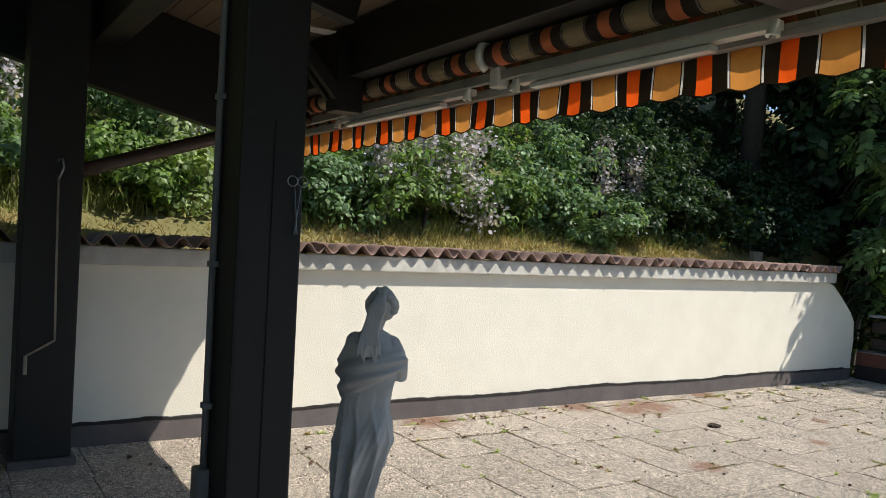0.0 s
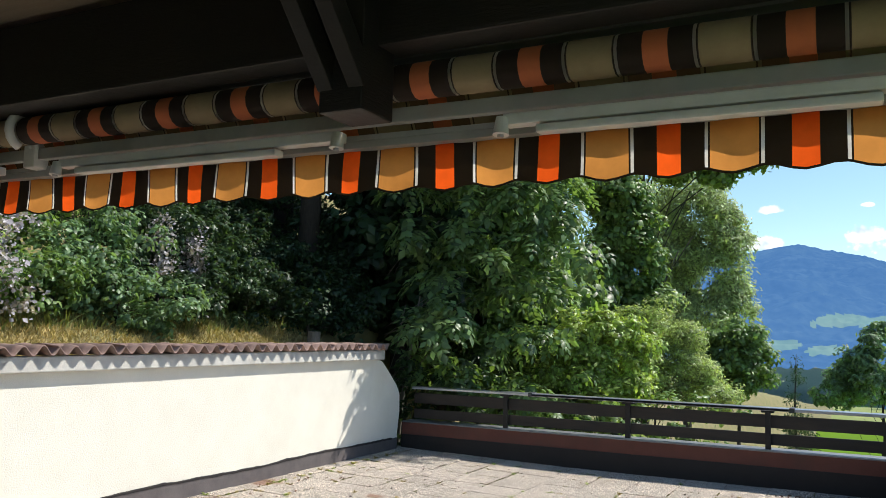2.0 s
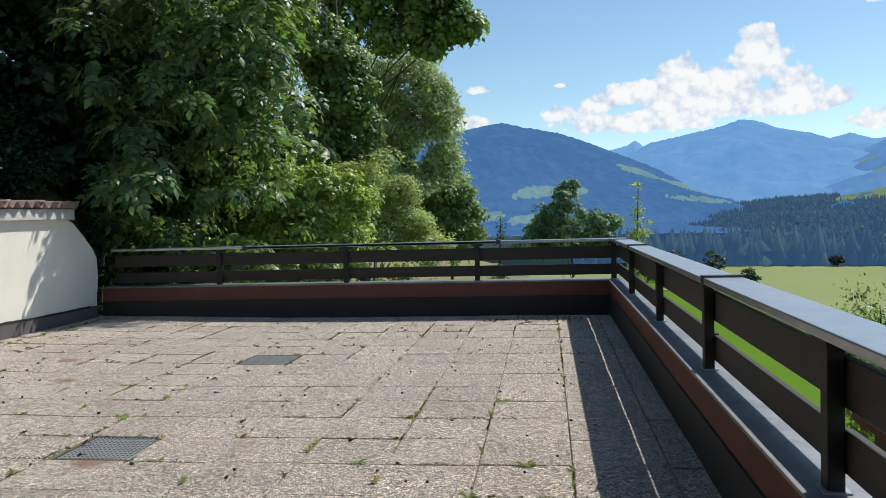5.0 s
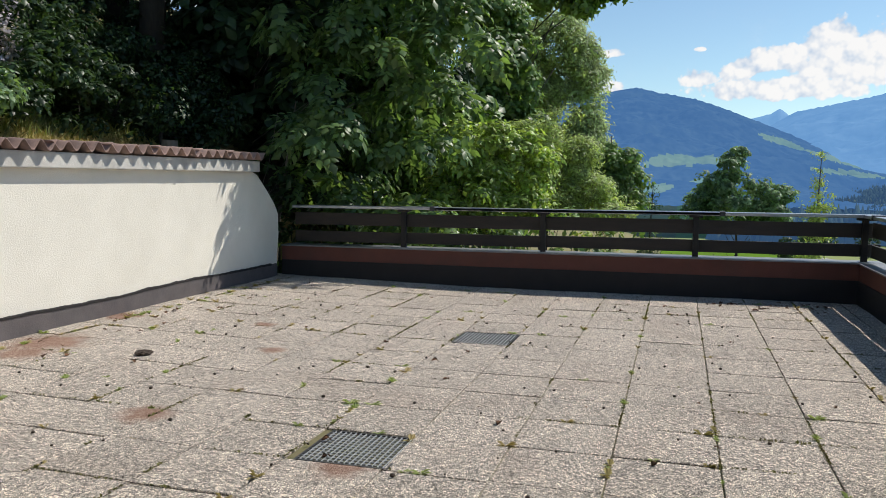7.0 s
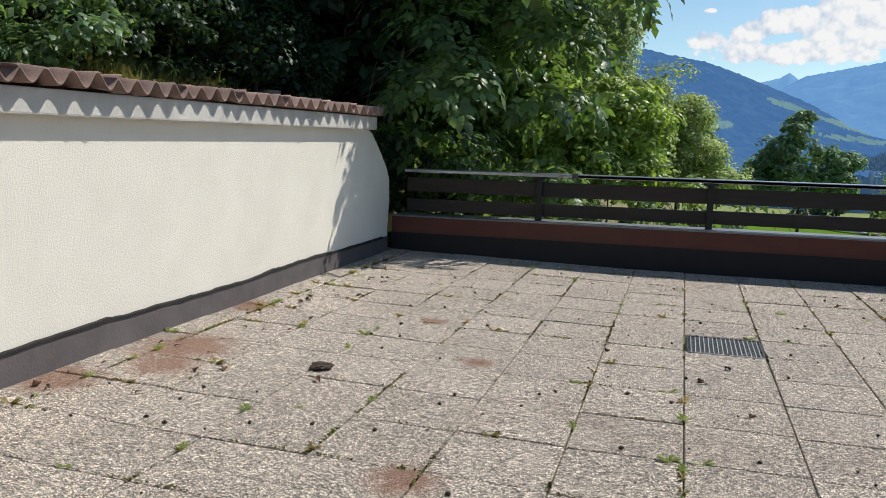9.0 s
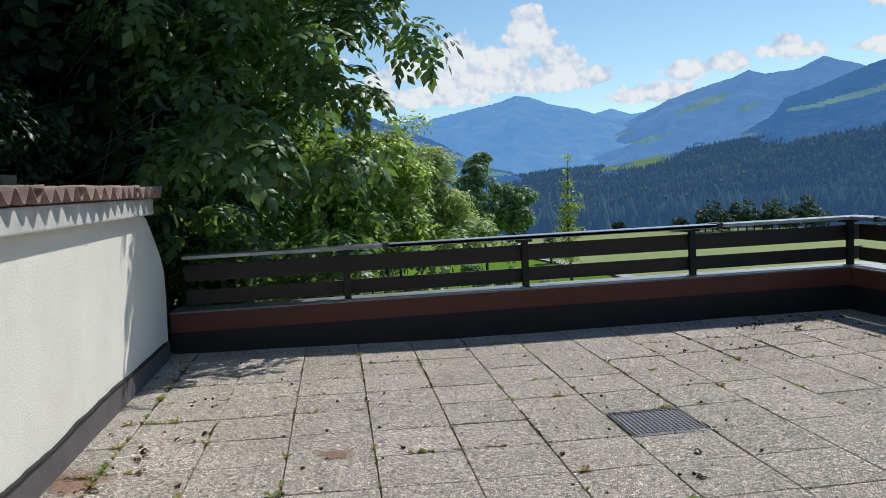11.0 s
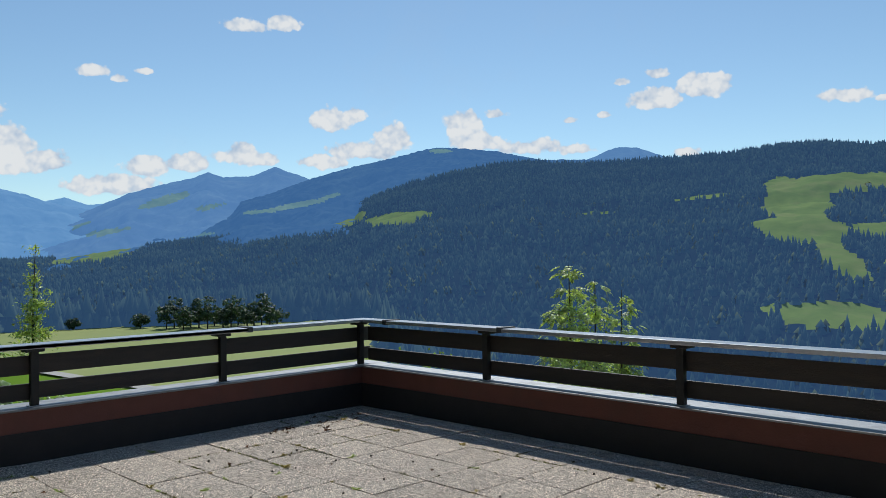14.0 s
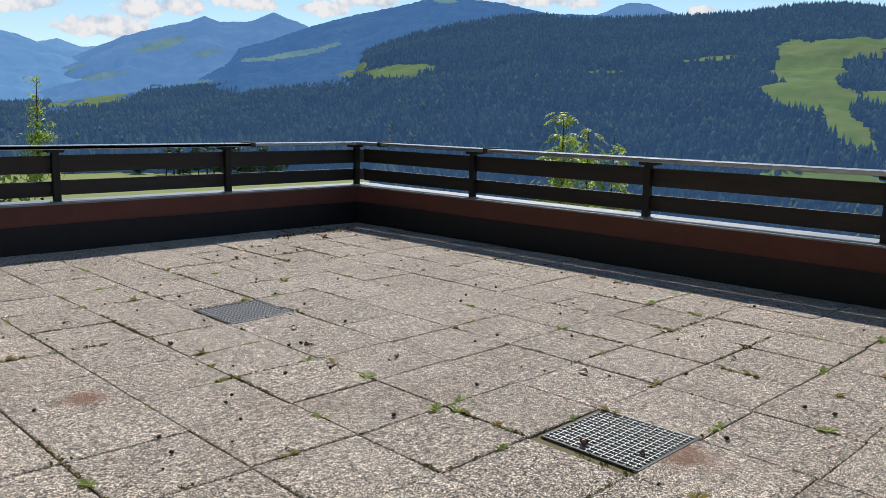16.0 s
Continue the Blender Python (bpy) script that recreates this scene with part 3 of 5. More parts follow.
def ridge(name, crest, r_foot, z_foot, r_crest, materials, label, power=1.0, rough=8.0, patches=(), seed=0.0, fine=1):
    """A mountain side: rises from its foot to a crest given by (azimuth, elevation) seen from the terrace."""
    a0, a1 = crest[0][0], crest[-1][0]
    az = np.arange(a0, a1 + 0.01, 0.22 / fine)
    el = np.interp(az, [c[0] for c in crest], [c[1] for c in crest])
    s = np.concatenate((np.linspace(0, 1, 45 * fine + 1), [1.08, 1.2]))
    A, S = np.meshgrid(az, s, indexing="ij")
    R = r_foot + (r_crest - r_foot) * S
    H = r_crest * np.tan(np.radians(el)) + 1.6
    f = np.where(S <= 1, np.clip(S, 0, 1) ** power, 1 - (S - 1) * 2.0)
    x, y = R * np.sin(np.radians(A)) - 4, R * np.cos(np.radians(A)) - 8
    nz = np.array([noise.fractal(Vector((p * 0.004 + seed, q * 0.004, seed)), 1.0, 2.0, 5) for p, q in zip(x.ravel(), y.ravel())]).reshape(x.shape)
    jag = np.array([noise.noise(Vector((p * 0.06, q * 0.06, seed))) for p, q in zip(x.ravel(), y.ravel())]).reshape(x.shape)
    z = z_foot + (H[:, None] - z_foot) * f + nz * rough * 3 * S * np.clip(1.02 - S, 0, 1) * 4 + jag * min(rough, 9) * 0.5
    v = np.stack((x, y, z), -1).reshape(-1, 3)
    n, m = x.shape
    i, j = np.meshgrid(np.arange(n - 1), np.arange(m - 1), indexing="ij")
    q = np.stack((i * m + j, (i + 1) * m + j, (i + 1) * m + j + 1, i * m + j + 1), -1).reshape(-1, 4)
    c = v[q].mean(1)
    idx = np.zeros(len(q), int)
    if patches:
        idx = in_patches(c, patches, seed).astype(int)
    ob = np_mesh(name, v, q, materials, idx, smooth=True)
    tagged(ob, label, "mountain", kind="structure")
    return v.reshape(n, m, 3), az, s


def in_patches(c, patches, seed=0.0):
    dx, dy, dz = c[:, 0] + 4, c[:, 1] + 8, c[:, 2] - 1.6
    az, el = np.degrees(np.arctan2(dx, dy)), np.degrees(np.arctan2(dz, np.hypot(dx, dy)))
    nz = np.array([noise.noise(Vector((a * 0.9, e * 1.6, seed))) + .35 * noise.noise(Vector((a * 3.1, e * 5, seed))) for a, e in zip(az, el)])
    hit = np.zeros(len(c), bool)
    for a, e, wa, we, tilt in patches:
        d = ((az - a) / wa) ** 2 + ((el - e - (az - a) * tilt) / we) ** 2
        hit |= d + nz * 0.6 < 1.1
    return hit


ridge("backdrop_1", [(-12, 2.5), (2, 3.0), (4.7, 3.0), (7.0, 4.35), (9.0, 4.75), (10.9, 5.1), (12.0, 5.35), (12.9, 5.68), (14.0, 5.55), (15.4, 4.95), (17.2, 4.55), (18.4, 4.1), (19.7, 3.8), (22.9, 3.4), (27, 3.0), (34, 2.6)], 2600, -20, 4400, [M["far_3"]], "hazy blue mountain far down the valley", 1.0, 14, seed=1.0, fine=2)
ridge("backdrop_6", [(2, 3.2), (4.4, 4.05), (5.6, 4.3), (6.2, 4.66), (6.8, 4.15), (9, 3.8), (17.3, 3.9), (18.6, 4.2), (19.5, 4.42), (20.9, 3.95), (22.5, 4.1), (25, 3.9), (30, 3.0)], 3900, -20, 4750, [M["far_4"]], "palest haze-blue peaks at the head of the valley", 1.0, 8, seed=6.0, fine=2)
ridge("backdrop_2", [(-34, 3.0), (-20, 5.0), (-9, 5.6), (-5.4, 5.85), (-3.9, 6.1), (-2.9, 6.2), (-1.4, 5.8), (0.9, 5.4), (2.5, 4.86), (4.4, 4.06), (6, 3.4), (8.2, 2.33), (10, 1.48), (11.9, 0.7), (13.3, .2), (15, -0.6)], 1500, -45, 3300, [M["far_1"], M["alp_far"]], "haze-blue forested mountain with small alpine meadows", 1.1, 15, seed=2.0, fine=3,
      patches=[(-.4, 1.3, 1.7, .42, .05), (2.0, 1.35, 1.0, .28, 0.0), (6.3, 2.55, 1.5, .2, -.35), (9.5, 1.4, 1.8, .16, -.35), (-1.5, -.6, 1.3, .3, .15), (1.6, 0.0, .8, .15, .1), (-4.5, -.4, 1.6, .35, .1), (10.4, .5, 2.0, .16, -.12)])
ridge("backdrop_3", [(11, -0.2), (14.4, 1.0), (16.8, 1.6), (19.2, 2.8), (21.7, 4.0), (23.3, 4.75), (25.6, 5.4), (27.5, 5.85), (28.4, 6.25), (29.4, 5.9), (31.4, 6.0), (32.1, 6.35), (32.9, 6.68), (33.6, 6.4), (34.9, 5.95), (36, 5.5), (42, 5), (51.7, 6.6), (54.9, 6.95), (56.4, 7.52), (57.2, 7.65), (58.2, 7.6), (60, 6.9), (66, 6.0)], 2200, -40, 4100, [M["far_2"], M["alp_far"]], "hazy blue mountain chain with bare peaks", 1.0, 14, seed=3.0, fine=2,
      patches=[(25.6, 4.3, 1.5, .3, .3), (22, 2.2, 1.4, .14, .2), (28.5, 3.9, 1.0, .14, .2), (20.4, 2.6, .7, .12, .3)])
ridge("backdrop_4", [(18, 0.2), (22.8, 1.6), (26.8, 2.3), (29.9, 3.6), (30.6, 4.3), (32.8, 4.9), (35.5, 5.9), (38.5, 6.75), (41.4, 7.4), (43.5, 7.9), (44.5, 8.0), (45.4, 7.95), (48.5, 7.65), (51.7, 7.0), (55.1, 6.9), (62, 6.0), (70, 6.5)], 1500, -50, 3300, [M["far_1"], M["alp_far"]], "dark haze-blue wooded mountain ridge with mown clearings", 1.0, 14, seed=4.0, fine=3,
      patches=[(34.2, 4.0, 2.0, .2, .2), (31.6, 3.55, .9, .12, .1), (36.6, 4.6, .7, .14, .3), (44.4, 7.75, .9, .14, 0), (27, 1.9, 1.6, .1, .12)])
# clearings: azimuth, elevation, half width, half height, slant
ALPS = [(36.5, 2.7, 2.8, .55, .24), (41.2, 3.0, 2.3, .42, .12), (70.8, 4.55, 5.2, .62, 0.0), (68.2, 3.3, 2.2, 1.0, 0.0), (68.6, 1.7, 2.7, .95, -.05), (70.8, -.3, 1.5, 1.0, -.75), (73.2, 1.5, 1.7, .55, -.1), (75.6, -1.0, 2.6, .55, -.15), (70.2, -3.9, 3.9, .85, -.03),
        (21.3, .6, 2.6, .4, .16), (23.2, 1.05, 1.0, .2, .1), (62.4, 4.05, 1.6, .16, .08), (55.5, 3.2, 1.2, .1, .06), (80, 4.6, 3.4, .8, 0)]
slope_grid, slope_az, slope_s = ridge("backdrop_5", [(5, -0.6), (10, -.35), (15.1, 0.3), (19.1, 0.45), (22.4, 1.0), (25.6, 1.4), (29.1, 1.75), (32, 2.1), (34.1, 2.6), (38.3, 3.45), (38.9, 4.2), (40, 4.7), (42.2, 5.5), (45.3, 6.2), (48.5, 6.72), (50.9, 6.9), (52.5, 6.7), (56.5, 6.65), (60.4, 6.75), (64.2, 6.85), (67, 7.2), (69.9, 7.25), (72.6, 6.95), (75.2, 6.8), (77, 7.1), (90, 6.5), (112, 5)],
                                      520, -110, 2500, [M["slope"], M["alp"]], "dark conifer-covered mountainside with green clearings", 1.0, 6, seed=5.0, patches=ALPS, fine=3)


def conifers(name, pts, h, label, material, leafy=0.22):
    """Far woods: two stacked ragged cones a tree."""
    n = len(pts)
    k = 6
    ang = np.linspace(0, 2 * np.pi, k, endpoint=False)[None, :] + RNG.random((n, 1)) * 6
    hh = h * (0.6 + 0.8 * RNG.random(n))
    verts, faces = [], []
    o = 0
    broad = RNG.random(n) < leafy
    for lo, hi, w in ((0.0, 0.72, 0.2), (0.38, 1.0, 0.14)):
        rr = (w * hh * np.where(broad, 1.8, 1.0))[:, None] * (0.75 + 0.5 * RNG.random((n, k)))
        ring = np.stack((pts[:, 0:1] + rr * np.cos(ang), pts[:, 1:2] + rr * np.sin(ang), np.repeat((pts[:, 2] + lo * hh)[:, None], k, 1)), -1)
        tip = np.stack((pts[:, 0], pts[:, 1], pts[:, 2] + hi * hh * np.where(broad, 0.75, 1.0)), -1)[:, None, :]
        v = np.concatenate((ring, tip), 1).reshape(-1, 3)
        b = (np.arange(n) * (k + 1))[:, None] + o
        f = np.concatenate([np.stack((b[:, 0] + q, b[:, 0] + (q + 1) % k, b[:, 0] + k), -1) for q in range(k)])
        verts.append(v)
        faces.append(f)
        o += len(v)
    ob = np_mesh(name, np.concatenate(verts), np.concatenate(faces), material)
    return tagged(ob, label, "forest", kind="stuff")


def forest():
    n, m, _ = slope_grid.shape
    cnt = 64000
    u = RNG.random(cnt) * (n - 1.001)
    rr = np.sqrt(RNG.random(cnt) * (2500 ** 2 - 520 ** 2) + 520 ** 2)
    w = (rr - 520) / 1980 * 135
    w = np.clip(w, 0, 134.99)
    i, j = u.astype(int), w.astype(int)
    fu, fw = (u - i)[:, None], (w - j)[:, None]
    p = slope_grid[i, j] * (1 - fu) * (1 - fw) + slope_grid[i + 1, j] * fu * (1 - fw) + slope_grid[i, j + 1] * (1 - fu) * fw + slope_grid[i + 1, j + 1] * fu * fw
    p = p[~in_patches(p, ALPS, 5.0)]
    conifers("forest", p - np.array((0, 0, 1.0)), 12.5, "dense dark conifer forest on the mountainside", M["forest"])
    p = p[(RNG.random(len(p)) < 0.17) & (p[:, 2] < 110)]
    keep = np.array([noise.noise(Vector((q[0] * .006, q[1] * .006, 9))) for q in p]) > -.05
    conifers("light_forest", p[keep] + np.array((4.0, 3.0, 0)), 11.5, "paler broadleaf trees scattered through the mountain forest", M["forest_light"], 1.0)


forest()

# ---- terrace ----
WX = -6.97          # face of the boundary wall
TX, TY = 0.5015, 0.487


def floor_z(x):
    return 0.02 * max(0.0, -x - 4.2)


def make_wall():
    w = tagged(link("wall_west", box(WX - 0.32, WX, -14.0, -0.78, -1.0, 1.40), M["plaster"]), "cream rough-plastered boundary wall in sun", "wall", kind="structure")
    # sloping end of the wall down to the parapet
    bm = bmesh.new()
    prof = [(-0.78, -1.0), (-0.78, 1.40), (-0.66, 1.36), (-0.42, 1.17), (-0.22, 0.99), (-0.13, 0.86), (-0.12, 0.6), (-0.17, 0.3), (-0.2, -1.0)]
    a = [bm.verts.new((WX, y, z)) for y, z in prof]
    b = [bm.verts.new((WX - 0.32, y, z)) for y, z in prof]
    bm.faces.new(a)
    bm.faces.new(b[::-1])
    for i in range(len(prof)):
        j = (i + 1) % len(prof)
        bm.faces.new((a[i], b[i], b[j], a[j]))
    part("wall_end", bm, M["plaster"], w)
    f = part("fascia", box(WX - 0.1, WX + 0.085, -14.0, -0.74, 1.40, 1.535), M["fascia"], w, "weathered grey concrete coping", bevel=0.012)
    # skirting with an uneven upper edge
    bm = bmesh.new()
    ys = np.arange(-14.0, -0.1, 0.12)
    prev = None
    for y in ys:
        zt = 0.215 + 0.02 * noise.noise(Vector((y * 0.7, 3, 0))) + 0.01 * noise.noise(Vector((y * 4, 1, 0)))
        ring = [bm.verts.new((WX + dx, y, z)) for dx, z in ((0.002, -0.1), (0.022, -0.1), (0.018, zt), (0.002, zt + 0.004))]
        if prev:
            for k in range(3):
                bm.faces.new((prev[k], ring[k], ring[k + 1], prev[k + 1]))
        prev = ring
    part("baseboard", bm, M["bitumen"], w, "dark bitumen skirting with an uneven edge", smooth=False)
    # rough tar line above the skirting
    bm = bmesh.new()
    prev = None
    for y in np.arange(-14.0, -0.3, 0.05):
        zt = 0.213 + 0.02 * noise.noise(Vector((y * 0.7, 3, 0))) + 0.01 * noise.noise(Vector((y * 4, 1, 0)))
        h = 0.016 + 0.012 * noise.noise(Vector((y * 2.3, 8, 0))) + 0.008 * noise.noise(Vector((y * 11, 8, 0)))
        ring = [bm.verts.new((WX + dx, y, z)) for dx, z in ((0.003, zt - 0.004), (0.023, zt - 0.004), (0.022, zt + max(0.003, h)), (0.003, zt + max(0.003, h) + 0.004))]
        if prev:
            for k in range(3):
                bm.faces.new((prev[k], ring[k], ring[k + 1], prev[k + 1]))
        prev = ring
    part("tar_line", bm, M["tar"], w, "ragged black tar line")
    # corrugated coping sheets of four waves, overlapping, in two courses
    rnd = random.Random(5)
    pitch, waves = 0.183, 4
    me = None
    for course, (dx, dz) in enumerate(((0.0, 0.0), (-0.27, -0.012))):
        y = -0.755 - pitch * waves / 2 - 18 * (pitch * waves - 0.045)
        while y < -1.0:
            if me is None:
                sheet = bmesh.new()
                n = 10 * waves
                rows = []
                for xx, zz in ((0.165, 0.0), (0.05, 0.005), (-0.08, 0.006), (-0.2, 0.0)):
                    row = []
                    for q in range(n + 1):
                        t = q / n * waves - waves / 2
                        h = 0.04 * math.cos(2 * math.pi * t) + 0.004 * math.sin(t * 5 + xx * 20)
                        row.append((sheet.verts.new((xx, pitch * t, zz + h)), sheet.verts.new((xx, pitch * t, zz + h - 0.012))))
                    rows.append(row)
                for ra, rb in zip(rows, rows[1:]):
                    for a1, b1, c1, d1 in zip(ra, ra[1:], rb, rb[1:]):
                        sheet.faces.new((a1[0], b1[0], d1[0], c1[0]))
                        sheet.faces.new((a1[1], c1[1], d1[1], b1[1]))
                for row in (rows[0], rows[-1]):
                    for a1, b1 in zip(row, row[1:]):
                        sheet.faces.new((a1[0], a1[1], b1[1], b1[0]))
                for e in (0, n):
                    for ra, rb in zip(rows, rows[1:]):
                        sheet.faces.new((ra[e][0], rb[e][0], rb[e][1], ra[e][1]))
                ob = link("roof_tile", sheet, M["terracotta"], w, smooth=True)
                me = ob.data
            else:
                ob = new("roof_tile", me)
                ob.parent = w
            slid = 0.1 if course == 0 and -9.6 < y < -9.1 else 0.0
            ob.location = (WX + dx + slid + rnd.uniform(-0.025, 0.02), y, 1.59 + dz + rnd.uniform(-0.006, 0.01))
            ob.rotation_euler = (radians(rnd.uniform(0.3, 1.1)), rnd.uniform(-0.02, 0.02), rnd.uniform(-0.03, 0.03))
            y += pitch * waves - 0.045
    return w


make_wall()


def make_parapets():
    # red upstand, bitumen foot with shade put into its colour, metal flashing
    for name, b0, b1, foot, cap0 in (
            ("wall_north", (WX, 0.32, -0.02, 0.28, -3.0, 0.435), None, (WX, -0.02, -0.034, -0.02, -0.1, 0.255), (WX, 0.36, -0.045, 0.32, 0.436, 0.452)),
            ("wall_east", (-0.02, 0.28, -14.0, -0.02, -3.0, 0.435), None, (-0.034, -0.02, -14.0, -0.034, -0.1, 0.255), (-0.045, 0.32, -14.0, -0.045, 0.436, 0.452))):
        w = tagged(link(name, box(*b0), M["redwall"]), "low red-brown plastered parapet with a dark foot", "wall", kind="structure")
        part("baseboard", box(*foot), M["bitumen_shaded"], w, "bitumen upstand darkened by painted shade")
        part("flashing", box(*cap0), M["flash"], w, "dull grey sheet-metal flashing", bevel=0.003)


make_parapets()


def railing(name, length, posts, joints, m):
    """Runs along its own x from 0 to length; +y is outwards."""
    ob = thing(name, "dark-stained wooden terrace railing with a grey metal-covered top rail", "railing")
    ob.matrix_world = m
    rnd = random.Random(len(posts))
    for x in posts:
        po = part("post", box(x - 0.033, x + 0.033, 0.03, 0.085, 0.453, 0.91), M["blackwood"], ob, bevel=0.006)
        part("base_plate", box(x - 0.05, x + 0.05, 0.015, 0.1, 0.4525, 0.459), M["zinc"], po)
        part("head_plate", box(x - 0.075, x + 0.075, 0.015, 0.15, 0.911, 0.9375), M["blackwood"], po, bevel=0.004)
    cuts = [0.0] + [p for p in posts if 0.3 < p < length - 0.3] + [length]
    for z0, z1 in ((0.725, 0.885), (0.505, 0.645)):
        for a, b in zip(cuts, cuts[1:]):
            dz = rnd.uniform(-0.008, 0.008)
            part("board", box(a + 0.003, b - 0.003, 0.088, 0.116, z0 + dz, z1 + dz), M["board"], ob, bevel=0.005)
    ends = [0.0] + joints + [length]
    for a, b in zip(ends, ends[1:]):
        lift = rnd.uniform(-0.002, 0.003)
        part("top_rail", box(a + 0.001, b - 0.001, 0.0, 0.205, 0.938 + lift, 0.974 + lift), M["cap"], ob, "weathered grey sheet-metal top rail", bevel=0.006)
    for j in joints:
        part("joint_strap", box(j - 0.03, j + 0.03, -0.006, 0.211, 0.93, 0.986), M["plastic"], ob, "dark joint cover", bevel=0.004)
    return ob


L1 = -WX - 0.14
railing("railing", L1 + 0.2, [L1 - 5.29, L1 - 3.505, L1 - 1.735, L1 + 0.03], [L1 - 1.45, L1 - 4.9], pose(WX + 0.14, 0, 0))
railing("railing", 13.9, [1.88, 3.99, 5.94, 7.9, 9.9, 11.9], [0.9 - 0.5, 2.1, 6.1, 10.1], pose(0, -0.004, 0, 0, 0, -90))


# ---- loose things on the floor, and the house ----
GR = [(-3.665, -3.185, -6.28, -5.815), (-3.70, -3.215, -3.39, -2.905)]


def drain_grate(x0, x1, y0, y1):
    ob = thing("drain_grate", "galvanised steel drain grating set flush in the terrace tiles", "grate", ((x0 + x1) / 2, (y0 + y1) / 2, -0.004), "floor drains")
    w, d = (x1 - x0) / 2, (y1 - y0) / 2
    fr = bmesh.new()
    for a in ((-w, w, -d, -d + 0.012), (-w, w, d - 0.012, d), (-w, -w + 0.012, -d + 0.012, d - 0.012), (w - 0.012, w, -d + 0.012, d - 0.012)):
        box(*a, -0.025, 0.004, fr)
    part("frame", fr, M["plastic"], ob, "dark steel frame")
    n = 17
    for i in range(1, n):
        x = -w + 2 * w * i / n
        part("bar", box(x - 0.0024, x + 0.0024, -d + 0.012, d - 0.012, -0.008, 0.006), M["zinc"], ob)
    for i in range(1, 13):
        y = -d + 2 * d * i / 13
        part("cross_bar", box(-w + 0.012, w - 0.012, y - 0.0022, y + 0.0022, -0.004, 0.004), M["zinc"], ob)
    part("pit", box(-w, w, -d, d, -0.0115, -0.009), M["gravel"], ob, "grey gravel in the drain pit")


for g in GR:
    drain_grate(*g)

# post of the porch
PX, PY, PW = -3.6, -10.09, 0.125
post = thing("porch_post", "thick black-stained wooden porch post with a grey conduit", "post", (PX, PY, 0))
part("shaft", box(-PW, PW, -PW, PW, 0.12, 2.89), M["blackwood"], post, bevel=0.012)
part("split", box(PW - 0.01, PW + 0.0035, 0.0, 0.004, 0.2, 2.1), M["pit"], post, "drying crack")
part("base", box(-PW - 0.03, PW + 0.03, -PW - 0.03, PW + 0.03, 0.0, 0.12), M["blackwood"], post, bevel=0.01)
part("conduit", tube([(-.1, -PW - 0.016, 0.75), (-.1, -PW - 0.016, 2.5), (-.06, -PW - 0.016, 2.86)], 0.014, 8), M["greyplastic"], post, "grey plastic cable conduit", smooth=True)
for z in (1.0, 1.55, 2.2):
    part("clip", box(-0.125, -0.075, -PW - 0.033, -PW, z - 0.012, z + 0.012), M["greyplastic"], post, bevel=0.004)
part("junction_box", box(-0.15, -0.06, -PW - 0.05, -PW, 0.62, 0.76), M["greyplastic"], post, "grey junction box", bevel=0.01)
part("cable", tube([(-.1, -PW - .02, 0.62), (-.11, -PW - .03, 0.4), (-.1, -PW - .04, 0.13)], 0.006, 6), M["plastic"], post, smooth=True)

# scissors on a nail
sc = thing("scissors", "old steel scissors hanging on a nail of the porch post", "scissors", (PX + PW + 0.012, PY + 0.095, 1.88))
for s in (-1, 1):
    pts = [(0, s * 0.02 + 0.02 * math.cos(a), 0.02 * math.sin(a)) for a in np.linspace(0, 2 * math.pi, 11)]
    part("handle", tube(pts, 0.003, 6, cap=False), M["steel"], sc, smooth=True)
    part("blade", beam_between((0.002 * s, s * 0.012, -0.02), (0.002 * s, -s * 0.006, -0.2), 0.012, 0.002), M["steel"], sc)

# second pillar against the wall, with the crank of the awning
p2 = thing("porch_pillar", "broad black-stained porch pillar beside the boundary wall", "post", (-6.72, -10.45, 0))
part("shaft", box(-0.17, 0.17, -0.18, 0.18, 0.1, 3.3), M["blackwood"], p2, bevel=0.012)
part("base", box(-0.2, 0.2, -0.21, 0.21, 0.0, 0.1), M["bitumen"], p2, bevel=0.01)
ck = thing("awning_crank", "thin white metal awning crank hanging down the pillar", "crank", (-6.51, -10.43, 0))
part("hook", tube([(0, 0.0, 1.98), (0, 0.03, 2.06), (0, 0.02, 2.12), (0, -0.01, 2.1)], 0.008, 6), M["steel"], ck, smooth=True)
part("rod", tube([(0, 0, 2.0), (0, 0.01, 1.4), (0, 0.02, 0.95)], 0.008, 6), M["f_white"], ck, smooth=True)
part("arm", tube([(0, 0.02, 0.95), (0, 0.02, 0.9), (0, -0.15, 0.80)], 0.008, 6), M["f_white"], ck, smooth=True)
part("grip", tube([(0, -0.15, 0.80), (0, -0.15, 0.68)], 0.012, 8), M["f_white"], ck, smooth=True)

EY = -8.75      # eave
SL = 0.22       # slope of the roof


def roof_z(y):
    return 3.12 + SL * (EY + 0.1 - y)


